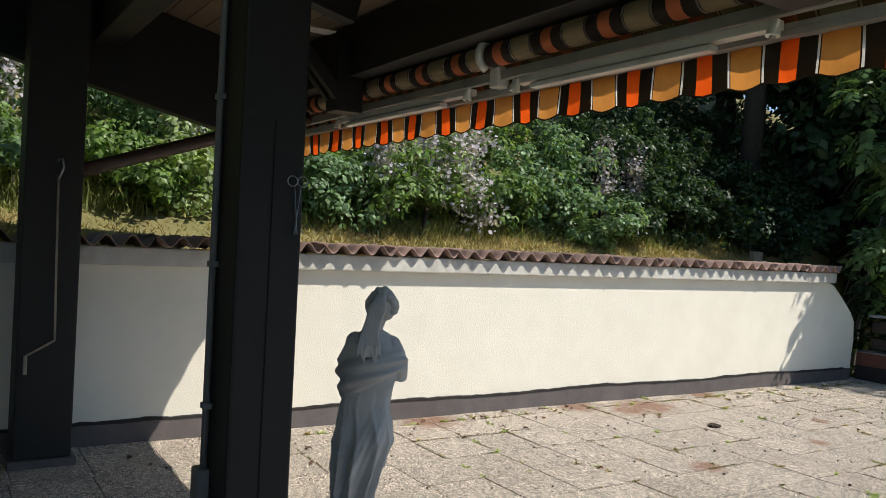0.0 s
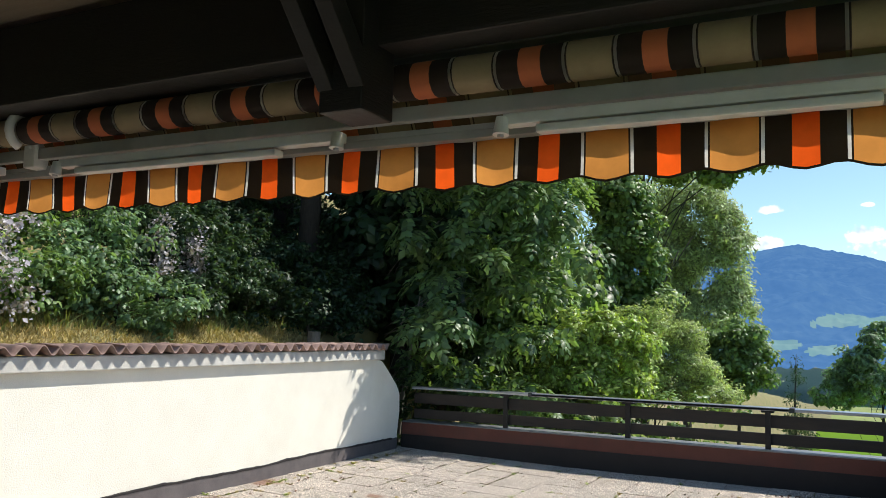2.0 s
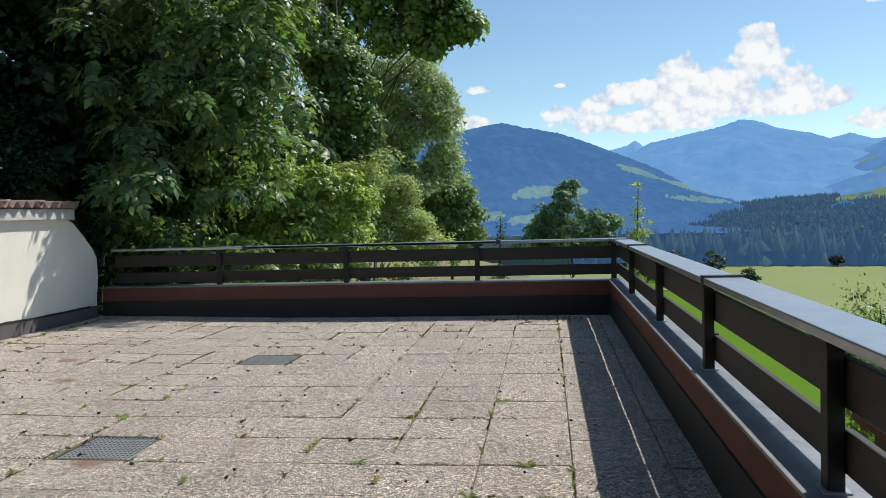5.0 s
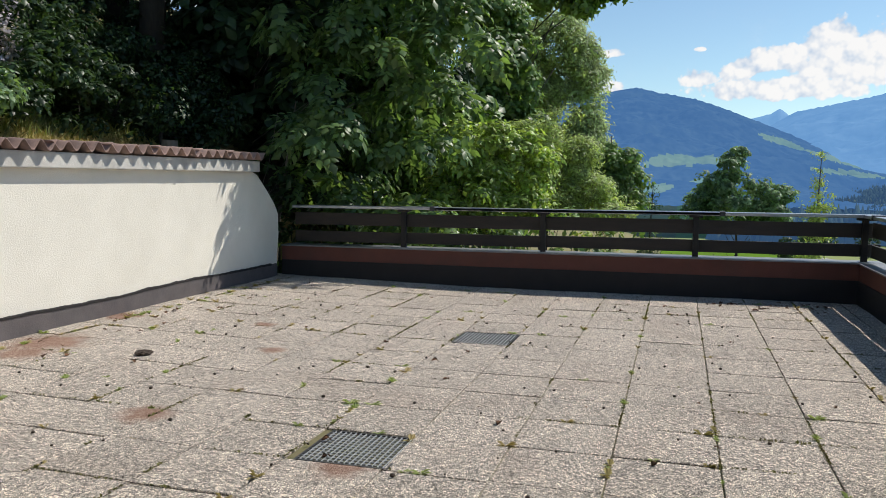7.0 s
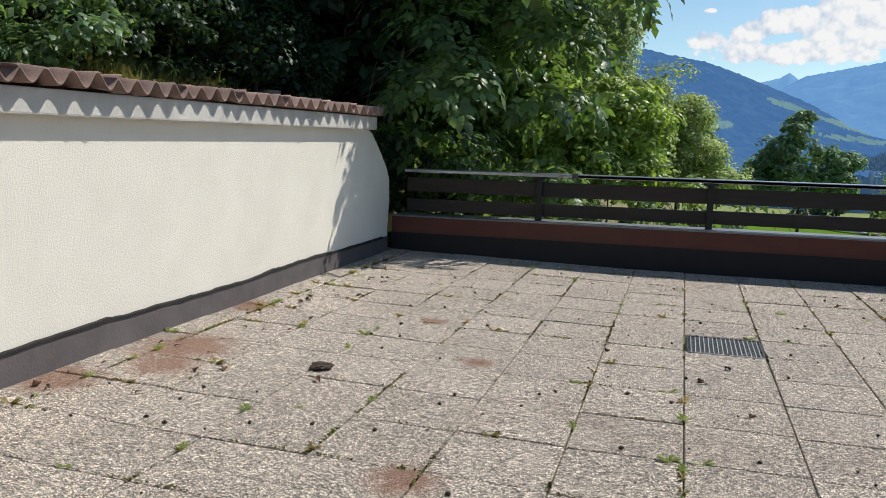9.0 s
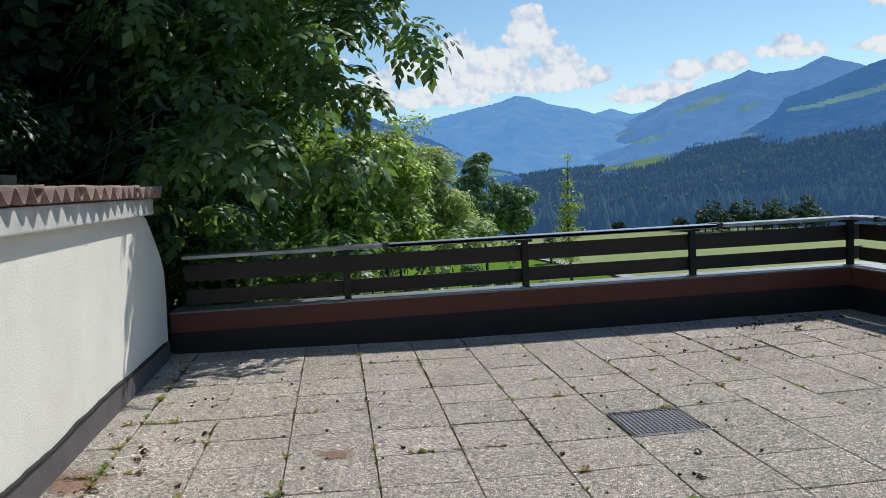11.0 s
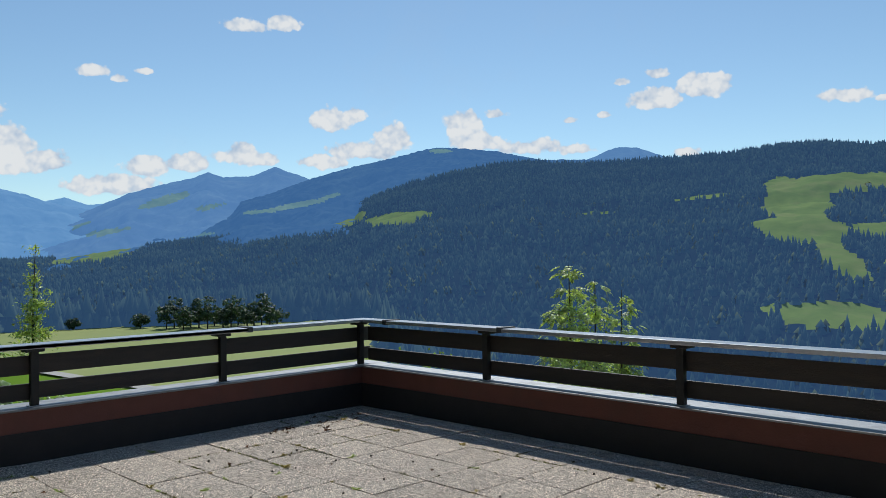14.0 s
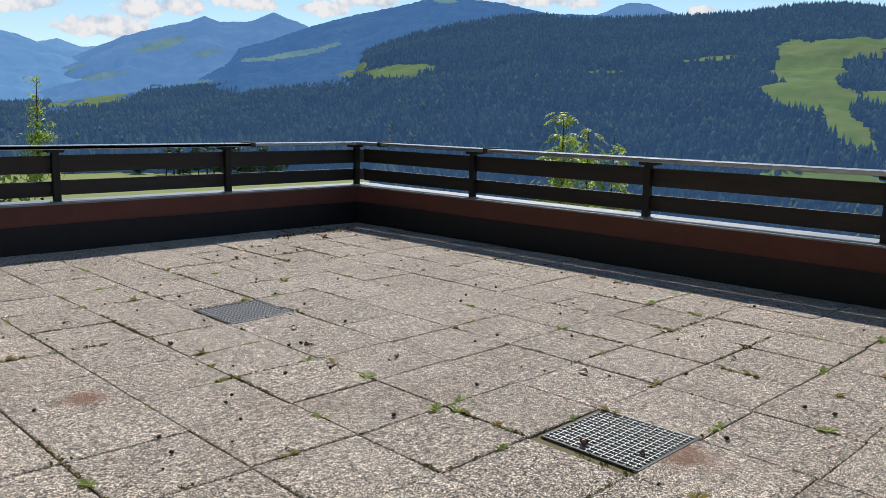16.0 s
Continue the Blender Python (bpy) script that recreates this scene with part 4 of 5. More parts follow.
def make_roof():
    r = tagged(thing("ceiling", "dark brown boarded porch ceiling on black beams", "ceiling", kind="structure"))
    bm = bmesh.new()
    y = EY - 0.05
    while y > -14.2:
        y1 = y - 0.145
        z0, z1 = roof_z(y), roof_z(y1)
        for x0, x1 in ((-7.15, -2.9), (-2.897, 0.9)):
            v = [bm.verts.new(p) for p in ((x0, y, z0), (x1, y, z0), (x1, y1 + 0.011, z1), (x0, y1 + 0.011, z1), (x0, y, z0 + 0.03), (x1, y, z0 + 0.03), (x1, y1 + 0.011, z1 + 0.03), (x0, y1 + 0.011, z1 + 0.03))]
            for f in ((0, 3, 2, 1), (4, 5, 6, 7), (0, 1, 5, 4), (2, 3, 7, 6), (1, 2, 6, 5), (3, 0, 4, 7)):
                bm.faces.new([v[i] for i in f])
        y = y1
    part("boards", bm, M["ceiling"], r)
    ya, yb = EY + 0.2, -14.3
    bm = bmesh.new()
    v = [bm.verts.new(p) for p in ((-7.2, ya, roof_z(ya) + 0.035), (1.0, ya, roof_z(ya) + 0.035), (1.0, yb, roof_z(yb) + 0.035), (-7.2, yb, roof_z(yb) + 0.035), (-7.2, ya, roof_z(ya) + 0.15), (1.0, ya, roof_z(ya) + 0.15), (1.0, yb, roof_z(yb) + 0.15), (-7.2, yb, roof_z(yb) + 0.15))]
    for f in ((0, 3, 2, 1), (4, 5, 6, 7), (0, 1, 5, 4), (2, 3, 7, 6), (1, 2, 6, 5), (3, 0, 4, 7)):
        bm.faces.new([v[i] for i in f])
    part("roof", bm, M["terracotta"], r, "tiled roof slab")
    return r


make_roof()


def timber(name, label, a, b, w, h, material="blackwood"):
    m = (Vector(a) + Vector(b)) / 2
    ob = link(name, beam_between(Vector(a) - m, Vector(b) - m, w, h), M[material], bevel=0.01)
    ob.location = m
    return tagged(ob, label, "beam", kind="structure")


timber("eave_beam", "black-stained eave beam", (-7.1, EY + 0.1, 2.955), (0.9, EY + 0.1, 2.955), 0.28, 0.36)
timber("main_beam", "black-stained main porch beam", (-6.9, PY, 3.14), (0.9, PY, 3.14), 0.2, 0.26)
timber("bolster", "weathered timber bolster on the porch post", (PX - 0.95, PY, 2.95), (PX + 0.5, PY, 2.95), 0.2, 0.12, "timber")
timber("gable_rafter", "black-stained edge rafter", (-7.1, EY + 0.2, 2.74), (-7.1, -14.0, 2.74 + SL * 5.58), 0.14, 0.75)
for n, (x, y0, y1, z) in enumerate(((-5.2, EY, -14, 3.0), (-1.0, EY - 1.6, -14, 3.3))):
    timber("rafter", "black-stained rafter", (x, EY - 0.2, roof_z(EY - 0.2) - 0.09), (x, -14, roof_z(-14) - 0.09), 0.12, 0.16)

# black brackets that carry the awning
for x in (-5.65, -2.24, -0.2):
    br = thing("awning_bracket", "black wooden bracket block with diagonal struts under the eave", "bracket", (x, EY, 0.075), "awning brackets")
    part("block", box(-0.085, 0.085, -0.13, 0.07, 2.46, 2.95), M["blackwood"], br, bevel=0.008)
    for s in (-0.06, 0.06):
        part("strut", beam_between((s, -0.1, 2.56), (s, -0.55, 3.04), 0.06, 0.08), M["blackwood"], br, bevel=0.005)
    part("steel_plate", box(-0.06, 0.06, -0.42, -0.14, 2.985, 2.992), M["alu"], br, "pale metal plate")

# downpipe from the eave to the pillar
dp = thing("downpipe", "brown round downpipe sloping from the eave to the pillar", "pipe", (0, 0, 0))
part("pipe", tube([(-6.62, -10.35, 2.02), (-6.62, -10.1, 2.12), (-6.6, -9.3, 2.40), (-6.6, EY + 0.12, 2.62)], 0.05, 12), M["brownpipe"], dp, smooth=True)
part("collar", tube([(-6.6, -9.36, 2.378), (-6.6, -9.28, 2.407)], 0.058, 12), M["brownpipe"], dp, smooth=True)


def make_awning():
    a = thing("awning", "retracted folding-arm awning with orange, tan and brown striped fabric", "awning", (0, EY, 0.045))
    a.rotation_euler = (0, 0.005, 0)
    x0, x1 = -7.1, 0.125
    per = 0.4
    pat = [("tan", 0.0, 0.36), ("dark", 0.36, 0.375), ("white", 0.375, 0.40), ("dark", 0.40, 0.59), ("orange", 0.59, 0.78), ("dark", 0.78, 0.96), ("white", 0.96, 0.985), ("dark", 0.985, 1.0)]
    names = ["tan", "orange", "dark", "white"]
    OFF = -0.08 - per * 0.685
    # fabric: valance with a scalloped hem
    for which in ("valance", "roll"):
        bm = bmesh.new()
        k0 = math.floor((x0) / per) - 1
        cuts = []
        for k in range(k0, 3):
            for n, a0, a1 in pat:
                s, e = (k + a0) * per + OFF, (k + a1) * per + OFF
                s, e = max(s, x0), min(e, x1)
                if e - s < 0.001:
                    continue
                m = max(1, int((e - s) / 0.03))
                for i in range(m):
                    cuts.append((s + (e - s) * i / m, s + (e - s) * (i + 1) / m, names.index(n)))

        def column(x):
            ph = 2 * math.pi * (x - OFF - per * 0.18) / per * 2
            if which == "valance":
                bot = 2.287 - 0.011 * math.cos(ph)
                rows = [2.45, 2.40, 2.35, 2.32, bot + 0.008, bot]
                return [(x, 0.30 + 0.012 * math.sin(x * 9 + z * 6) * (2.45 - z) / 0.16 + 0.006 * math.sin(x * 31), z) for z in rows]
            c = (0.15, 2.645)
            return [(x, c[0] + 0.065 * math.cos(t), c[1] + 0.065 * math.sin(t)) for t in np.linspace(0, 2 * math.pi, 15)]
        cache = {}

        def col(x):
            key = round(x, 4)
            if key not in cache:
                cache[key] = [bm.verts.new(p) for p in column(x)]
            return cache[key]
        for s, e, mi in cuts:
            p, q = col(s), col(e)
            for i in range(len(p) - 1):
                f = bm.faces.new((p[i], q[i], q[i + 1], p[i + 1]))
                f.material_index = 2 if which == "valance" and i == len(p) - 2 else mi
                f.smooth = True
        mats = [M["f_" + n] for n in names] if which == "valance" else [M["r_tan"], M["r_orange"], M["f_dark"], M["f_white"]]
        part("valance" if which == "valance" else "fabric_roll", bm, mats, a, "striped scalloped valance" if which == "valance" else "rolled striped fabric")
    # the sheet from the roll to the front profile
    bm = bmesh.new()
    k = math.floor(x0 / per) - 1
    while k < 2:
        for n, a0, a1 in pat:
            s, e = max((k + a0) * per + OFF, x0), min((k + a1) * per + OFF, x1)
            if e - s > 0.001:
                f = bm.faces.new([bm.verts.new(q) for q in ((s, 0.212, 2.62), (e, 0.212, 2.62), (e, 0.30, 2.48), (s, 0.30, 2.48))])
                f.material_index = names.index(n)
        k += 1
    # shaded roll colours again; white stripes become tan to keep bright dots away
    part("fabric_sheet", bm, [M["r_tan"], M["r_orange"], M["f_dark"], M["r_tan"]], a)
    # metal parts
    part("cover", box(x0, x1, 0.09, 0.24, 2.715, 2.725), M["plastic"], a)
    bm = bmesh.new()
    box(x0, x1, 0.20, 0.24, 2.52, 2.575, bm)
    part("torsion_bar", bm, M["alu_dull"], a, "grey aluminium torsion bar", bevel=0.006)
    bm = bmesh.new()
    box(x0, x1, 0.25, 0.335, 2.45, 2.478, bm)
    box(x0, x1, 0.325, 0.338, 2.425, 2.45, bm)
    box(x0, x1, 0.25, 0.262, 2.478, 2.50, bm)
    part("front_profile", bm, M["alu_dull"], a, "grey aluminium front profile", bevel=0.003)
    for xs, xe in ((-6.1, -4.4), (-3.96, -2.44), (-1.79, -0.4)):
        bm = bmesh.new()
        box(xs, xe, 0.14, 0.20, 2.455, 2.495, bm)
        part("arm_upper", bm, M["alu"], a, "aluminium folding arm", bevel=0.008)
        bm = bmesh.new()
        box(xs + 0.12, xe - 0.28, 0.13, 0.185, 2.42, 2.448, bm)
        part("arm_lower", bm, M["alu"], a, "aluminium folding arm", bevel=0.008)
        for xx, zz in ((xs, 2.455), (xe, 2.46)):
            el = part("elbow", tube([(xx, 0.14, zz + 0.025), (xx, 0.132, zz - 0.035)], [0.02, 0.027], 18), M["alu"], a, smooth=False)
            part("bolt", tube([(xx, 0.132, zz - 0.035), (xx, 0.131, zz - 0.044)], 0.012, 6), M["steel"], el)
    for xx in (-4.22, -0.37):
        bm = tube([(xx, 0.15 + 0.078 * math.cos(t), 2.645 + 0.078 * math.sin(t)) for t in np.linspace(-1.2, 4.4, 16)], 0.022, 8)
        cl = part("clamp", bm, M["alu"], a, smooth=True)
        part("clamp_foot", box(xx - 0.04, xx + 0.04, 0.18, 0.26, 2.48, 2.60), M["alu"], cl, bevel=0.01)
    return a


make_awning()


# ---- statue ----
def make_statue():
    """A draped stone figure on a low plinth: one fused mesh."""
    bm = bmesh.new()
    # height, leftmost and rightmost reach of the draped body
    zs = [.2, .3, .42, .55, .63, .71, .79, .87, .94, 1.0, 1.05, 1.1, 1.15, 1.2, 1.235, 1.26, 1.275]
    lo = [-.175, -.177, -.18, -.186, -.183, -.178, -.172, -.165, -.162, -.142, -.148, -.158, -.15, -.142, -.122, -.098, -.07]
    hi = [.02, .012, .0, .005, .03, .06, .088, .074, .055, .066, .078, .092, .096, .09, .07, .046, .02]
    n = 96
    rings = []
    for z in np.linspace(.2, 1.275, 150):
        l, h = float(np.interp(z, zs, lo)), float(np.interp(z, zs, hi))
        c, w = (l + h) / 2, (h - l) / 2
        d = w * float(np.interp(z, [.7, 1.05, 1.2], [.82, .68, .6]))
        ring = []
        for i in range(n):
            a = 2 * math.pi * i / n
            ca, sa = math.cos(a), math.sin(a)
            x = c + w * ca
            off = 0.0
            if z < 1.02:
                # folds that fan out downwards, and the loose cloth crossing from the hip
                f = min(1.0, (1.03 - z) * 4) * min(1.0, (z - .19) * 10)
                ph = 5 * a + 3.2 * z
                off += f * (.015 * (1 - 2 * abs(math.sin(ph)) ** .7) + .008 * math.sin(9 * a - 5 * z + 1))
                line = .075 - (1.03 - z) * .34 if z > .55 else -.088
                for s, am, wd in ((0, .028, .016), (-.045, .02, .013), (.05, .02, .02), (-.085, .014, .012)):
                    off += f * am * math.exp(-((x - line - s * (1.4 - z)) / wd) ** 2) * max(0.0, -sa) ** .5
            # shawl round the back, low on one arm and high on the other
            zc, hh = 1.1 + .048 * ca, .068 - .018 * ca
            t = (z - zc) / hh
            if abs(t) < 1:
                off += .028 * (1 - t ** 6) * (1 + .15 * math.sin(3 * a)) + .010 * math.sin(7.5 * t + 1.2 * ca + 2 * sa) * (1 - t * t)
            ring.append(bm.verts.new((x + off * ca, d * sa + off * sa, z)))
        rings.append(ring)
    for a, b in zip(rings, rings[1:]):
        for i in range(n):
            bm.faces.new((a[i], a[(i + 1) % n], b[(i + 1) % n], b[i]))
    bm.faces.new(rings[-1])
    bm.faces.new(rings[0][::-1])
    box(-.26, .07, -.16, .16, 0, .22, bm)

    def ball(x, y, z, rx, ry, rz, sub=3):
        bmesh.ops.create_icosphere(bm, subdivisions=sub, radius=1, matrix=Matrix.Translation((x, y, z)) @ Matrix.Diagonal((rx, ry, rz, 1)))
    # shoulders, bent forearms, neck and head
    ball(-.105, 0, 1.215, .045, .045, .05)
    ball(.055, 0, 1.205, .045, .042, .05)
    tube([(.07, 0, 1.2), (.098, .01, 1.13), (.1, .015, 1.075), (.07, .08, 1.07), (.0, .11, 1.1)], [.036, .036, .033, .028, .02], 12, bm)
    tube([(-.115, 0, 1.2), (-.15, .01, 1.13), (-.14, .03, 1.08), (-.08, .09, 1.08), (-.02, .11, 1.12)], [.036, .036, .033, .028, .02], 12, bm)
    tube([(-.03, -.005, 1.24), (-.018, .002, 1.29), (.0, .01, 1.345)], [.045, .033, .034], 14, bm)
    ball(.008, .014, 1.39, .06, .068, .078)
    ball(.03, .062, 1.355, .028, .026, .04)
    # rolled hair round the head and the bun of curls on top
    for k in range(12):
        a = math.pi * (k / 11) * 1.25 - math.pi * .12
        ball(.006 + .058 * math.cos(a), -.012 - .03 * max(0, math.sin(a)), 1.385 + .05 * math.sin(a), .02, .032, .021, 2)
    for k, (x, z) in enumerate(((-.012, 1.455), (.018, 1.46), (-.03, 1.435), (.004, 1.432), (.03, 1.44))):
        ball(x, -.035 - .006 * (k % 2), z, .017, .02, .016, 2)
    # locks that fall down the back
    for k in range(7):
        s = k / 6 - .5
        wv = .006 * math.sin(k * 2.1)
        tube([(.002 + s * .03, -.07, 1.43), (-.008 + s * .055, -.096, 1.375), (-.022 + s * .05, -.096, 1.32), (-.036 + s * .06 + wv, -.102, 1.265), (-.036 + s * .085 - wv, -.116, 1.22), (-.034 + s * .1 + wv, -.104, 1.165 - .012 * (k % 3))],
             [.009, .013, .012, .011, .01, .004], 8, bm)
    tube([(.002, -.05, 1.43), (-.008, -.066, 1.37), (-.022, -.07, 1.31), (-.034, -.074, 1.26), (-.036, -.084, 1.215), (-.036, -.088, 1.17)], [.02, .032, .028, .032, .036, .014], 12, bm)
    ob = link("statue", bm, M["stone"], smooth=True)
    ob.matrix_world = pose(-3.74, -9.46, 0.0, 0, 0, 57)
    md = ob.modifiers.new("fuse", "REMESH")
    md.mode, md.voxel_size, md.use_smooth_shade = "VOXEL", 0.004, True
    sm = ob.modifiers.new("soften", "SMOOTH")
    sm.factor, sm.iterations = 0.5, 1
    tagged(ob, "weathered grey stone statue of a draped woman on a plinth", "statue")


make_statue()


# ---- floor: slab and tiles ----
def make_floor():
    f = tagged(link("floor", box(WX, -0.02, -14.0, -0.02, -0.3, -0.012), M["joint"]), "terrace floor of grey exposed-aggregate concrete tiles with weedy joints", "floor", kind="structure")
    rnd = random.Random(11)
    bm = box(-TX / 2 + 0.0035, TX / 2 - 0.0035, -TY / 2 + 0.003, TY / 2 - 0.003, -0.04, 0.0)
    bmesh.ops.bevel(bm, geom=[e for e in bm.edges if abs(e.verts[0].co.z) < 1e-4 and abs(e.verts[1].co.z) < 1e-4], offset=0.004, segments=1, affect="EDGES")
    me = bpy.data.meshes.new("tile")
    bm.to_mesh(me)
    bm.free()
    me.materials.append(M["tile"])
    near, rest = [], []
    for i in range(15):
        shift = rnd.uniform(-0.014, 0.014)
        xc = -0.205 - TX * (i - 0.5)
        for j in range(29):
            yc = -5.79 + TY * 12 - TY * (j + 0.5)
            if yc > -0.2 + TY / 2 or yc < -13.8:
                continue
            y = yc + shift
            if any(g[0] - 0.02 < xc < g[1] + 0.02 and g[2] - 0.03 < yc < g[3] + 0.03 for g in GR):
                continue
            (near if yc > -10.6 else rest).append((xc, y))
    for k, (x, y) in enumerate(near + rest):
        if x < WX - 0.1:
            continue
        ob = new("tile", me)
        ob.parent = f
        ob.location = (x, y, floor_z(x) + rnd.uniform(-0.004, 0.003))
        if x > 0:
            ob.location.x, ob.scale.x = -0.112, 0.36
        ob.rotation_euler = (rnd.uniform(-.005, .005), (0.02 if x < -4.2 else 0) + rnd.uniform(-.005, .005), rnd.uniform(-.006, .006))


def wall_south():
    tagged(link("wall_south", box(WX, 0.28, -14.3, -14.0, -3, 5.0), M["housewall"]), "plain house wall behind the porch", "wall", kind="structure")


wall_south()


# ---- trees and plants ----
def gz(x, y):
    return float(ground_z(np.array(float(x)), np.array(float(y))))


za = gz(-7.6, 1.1)
tree("ash_tree", (-7.34 - .24 * (1.5 - za), 0.89 + .18 * (1.5 - za), za), 5.0,
     [((-5.0, 1.05, 3.05), (.75, .55, .45)), ((-5.9, 1.0, 3.75), (.95, .65, .65)), ((-5.2, 1.2, 4.05), (.7, .6, .45)), ((-5.4, 1.1, 2.15), (.7, .55, .5)), ((-6.3, .9, 2.6), (.8, .55, .65)), ((-5.7, 1.2, 1.2), (.75, .55, .5)),
      ((-6.8, .7, 1.6), (.55, .45, .65)), ((-7.0, .8, 3.8), (.95, .65, .85)), ((-5.85, 1.3, 4.85), (1.05, .75, .65)), ((-7.1, 1.0, 5.2), (1.05, .75, .75)), ((-5.65, 1.4, .45), (.85, .55, .55)), ((-4.6, .95, 3.08), (.42, .3, .15)), ((-4.75, 1.1, 3.85), (.4, .36, .2)),
      ((-6.0, -.1, 2.4), (.42, .25, .3)), ((-5.55, -.25, 2.75), (.35, .25, .25)), ((-6.2, -.3, 2.0), (.3, .2, .25)),
      # unseen upper crown, added to throw shade on the ash's left part
      ((-4.7, 3.4, 7.1), (1.0, 1.0, .7)), ((-5.8, 3.0, 6.7), (1.1, 1.0, .8)), ((-5.2, 4.4, 7.9), (1.2, 1.0, .8)), ((-6.7, 3.6, 7.7), (1.2, 1.1, .9)), ((-7.6, 2.4, 6.8), (1.2, 1.0, .8))],
     520, 10, 0.15, "leaf_ash", "leafy ash tree with a thin pale trunk overhanging the railing", r0=0.062, barkmat="palebark", spread=0.28, droop=0.4, lean=(5.0 * .24, -5.0 * .18), style="ash", gap=.02)
tree("elder_tree", (-7.2, 4.4, gz(-7.2, 4.4)), 6.5,
     [((-6.7, 4.0, 1.2), (1.1, .9, 1.5)), ((-6.7, 4.2, 3.9), (1.1, 1.0, 1.1)), ((-7.6, 4.0, 2.6), (1.2, 1.0, 1.4)), ((-6.6, 4.8, 6.0), (1.4, 1.1, 1.0)), ((-6.3, 4.1, 0), (1.0, .8, 1.1)), ((-7.9, 4.4, 5.2), (1.4, 1.1, 1.3)), ((-6.0, 4.4, 4.9), (.8, .8, .7))],
     420, 60, 0.15, "leaf_mid", "broad dark elder tree beyond the railing", r0=0.09, spread=0.34, droop=.7, aspect=0.55, style="clump")

PORCH = Vector((-.69, -10.99, 1.6))


def seen(d, lumps):
    """Crown lumps from azimuth, elevation and radii in degrees, d metres away from the porch."""
    out = []
    for az, el, w, h in lumps:
        a, e = radians(az), radians(el)
        c = PORCH + Vector((math.sin(a) * math.cos(e), math.cos(a) * math.cos(e), math.sin(e))) * d
        out.append((c[:], (d * math.tan(radians(w)), d * math.tan(radians(w)), d * math.tan(radians(h)))))
    return out


def away(name, az, d, height, lumps, *rest, **kw):
    p = PORCH + Vector((math.sin(radians(az)), math.cos(radians(az)), 0)) * d
    return tree(name, (p.x, p.y, gz(p.x, p.y)), height, seen(d, lumps), *rest, **kw)


away("maple_tree", -13.0, 55, 30, [(-5.7, 14.6, 1.5, .9), (-7.6, 13.6, 1.9, 1.3), (-10.2, 13.8, 2.4, 1.8), (-6.2, 12.4, 1.1, .7), (-8.2, 11.4, 1.0, .6), (-4.9, 13.6, .7, .4), (-11.8, 12.4, 1.8, 1.6), (-14, 14.5, 2.8, 2.4), (-8.6, 16.0, 2.0, 1.2), (-6.5, 17.2, 1.3, 1.1), (-13, 18.5, 3.4, 2.4), (-8.6, 19.2, 2.2, 1.6), (-11, 22, 3, 2)],
     560, 120, 0.38, "leaf_mid", "tall maple tree with a spreading overhanging crown", r0=0.4, spread=1.0, aspect=.8, style="clump", gap=-.15)
away("ivy_tree", -14.4, 30, 13, [(-14.2, 10.2, 1.5, 1.4), (-13.6, 7.8, 1.2, 1.5), (-13.4, 5.2, 1.3, 1.6), (-12.8, 2.8, 1.3, 1.4), (-14.9, 7.2, 1.4, 2.0), (-15.4, 3.8, 1.6, 2.2), (-13.8, .6, 1.6, 1.6), (-15.8, 11.0, 1.6, 1.8)],
     360, 80, 0.21, "leaf_mid", "tree stem thickly grown with dark ivy", r0=0.2, spread=0.46, aspect=.75, style="clump", gap=-.3)
away("willow_tree", -10.0, 66, 22, [(-9.4, 8.3, 2.3, 1.9), (-7.6, 6.4, 1.4, 1.4), (-8.6, 4.5, 1.9, 1.7), (-11.2, 6.2, 2.0, 2.2), (-6.7, 4.0, .9, 1.1), (-10.8, 3.0, 1.8, 1.6), (-9.9, 10.5, 1.6, 1.0), (-7.9, 8.1, 1.0, .8), (-7.0, 2.4, 1.1, 1.2), (-9.0, 1.2, 2.2, 1.6), (-12.6, 9, 1.4, 1.6)],
     640, 120, 0.34, "leaf_grey", "grey-green willow tree with fine foliage", r0=0.4, spread=1.1, aspect=.36, style="clump", gap=-.25)
away("willow_bush", -12.2, 17, 3.6, [(-12.0, 1.0, 1.6, 1.6), (-13.2, -.4, 1.3, 1.6), (-11.2, -.8, 1.5, 1.4), (-12.4, -2.2, 2.0, 1.4), (-10.6, -2.4, 1.5, 1.0), (-11.6, 2.4, .9, .7), (-9.8, -1.4, 1.2, 1.2), (-10.4, .6, 1.0, 1.0), (-13.8, 1.4, 1.0, 1.2), (-9.0, -3.2, 1.6, .8)],
     640, 80, 0.085, "leaf_light", "pale green bushy willow", category="bush", r0=0.05, spread=0.24, droop=-0.2, aspect=0.3, style="clump")
away("dogwood_bush", -15.6, 15.6, 3.4, [(-16.0, .6, 1.3, 1.6), (-15.0, -1.0, 1.3, 1.4), (-16.8, -1.4, 1.6, 1.6), (-15.6, -2.6, 2.0, 1.2), (-14.2, -2.6, 1.6, 1.1), (-14.6, 1.6, .8, .9), (-17.8, .4, 1.2, 1.8), (-13.6, -.6, 1.0, 1.4), (-18.6, -2.4, 1.6, 1.2)],
     460, 70, 0.10, "leaf_sun", "yellow-green bush at the foot of the trees", category="bush", r0=0.04, spread=0.25, aspect=.55, style="clump")
away("round_bush", -7.0, 27, 6, [(-6.9, .2, 1.5, 1.2), (-8.0, -.6, 1.5, 1.4), (-6.0, -1.0, .9, 1.3), (-6.9, -1.9, 1.9, 1.2), (-9.0, -2.2, 1.4, 1.0)],
     230, 75, 0.15, "leaf_mid", "dense round dark green bush", category="bush", r0=0.07, spread=0.34, aspect=.6, style="clump", gap=-.5)
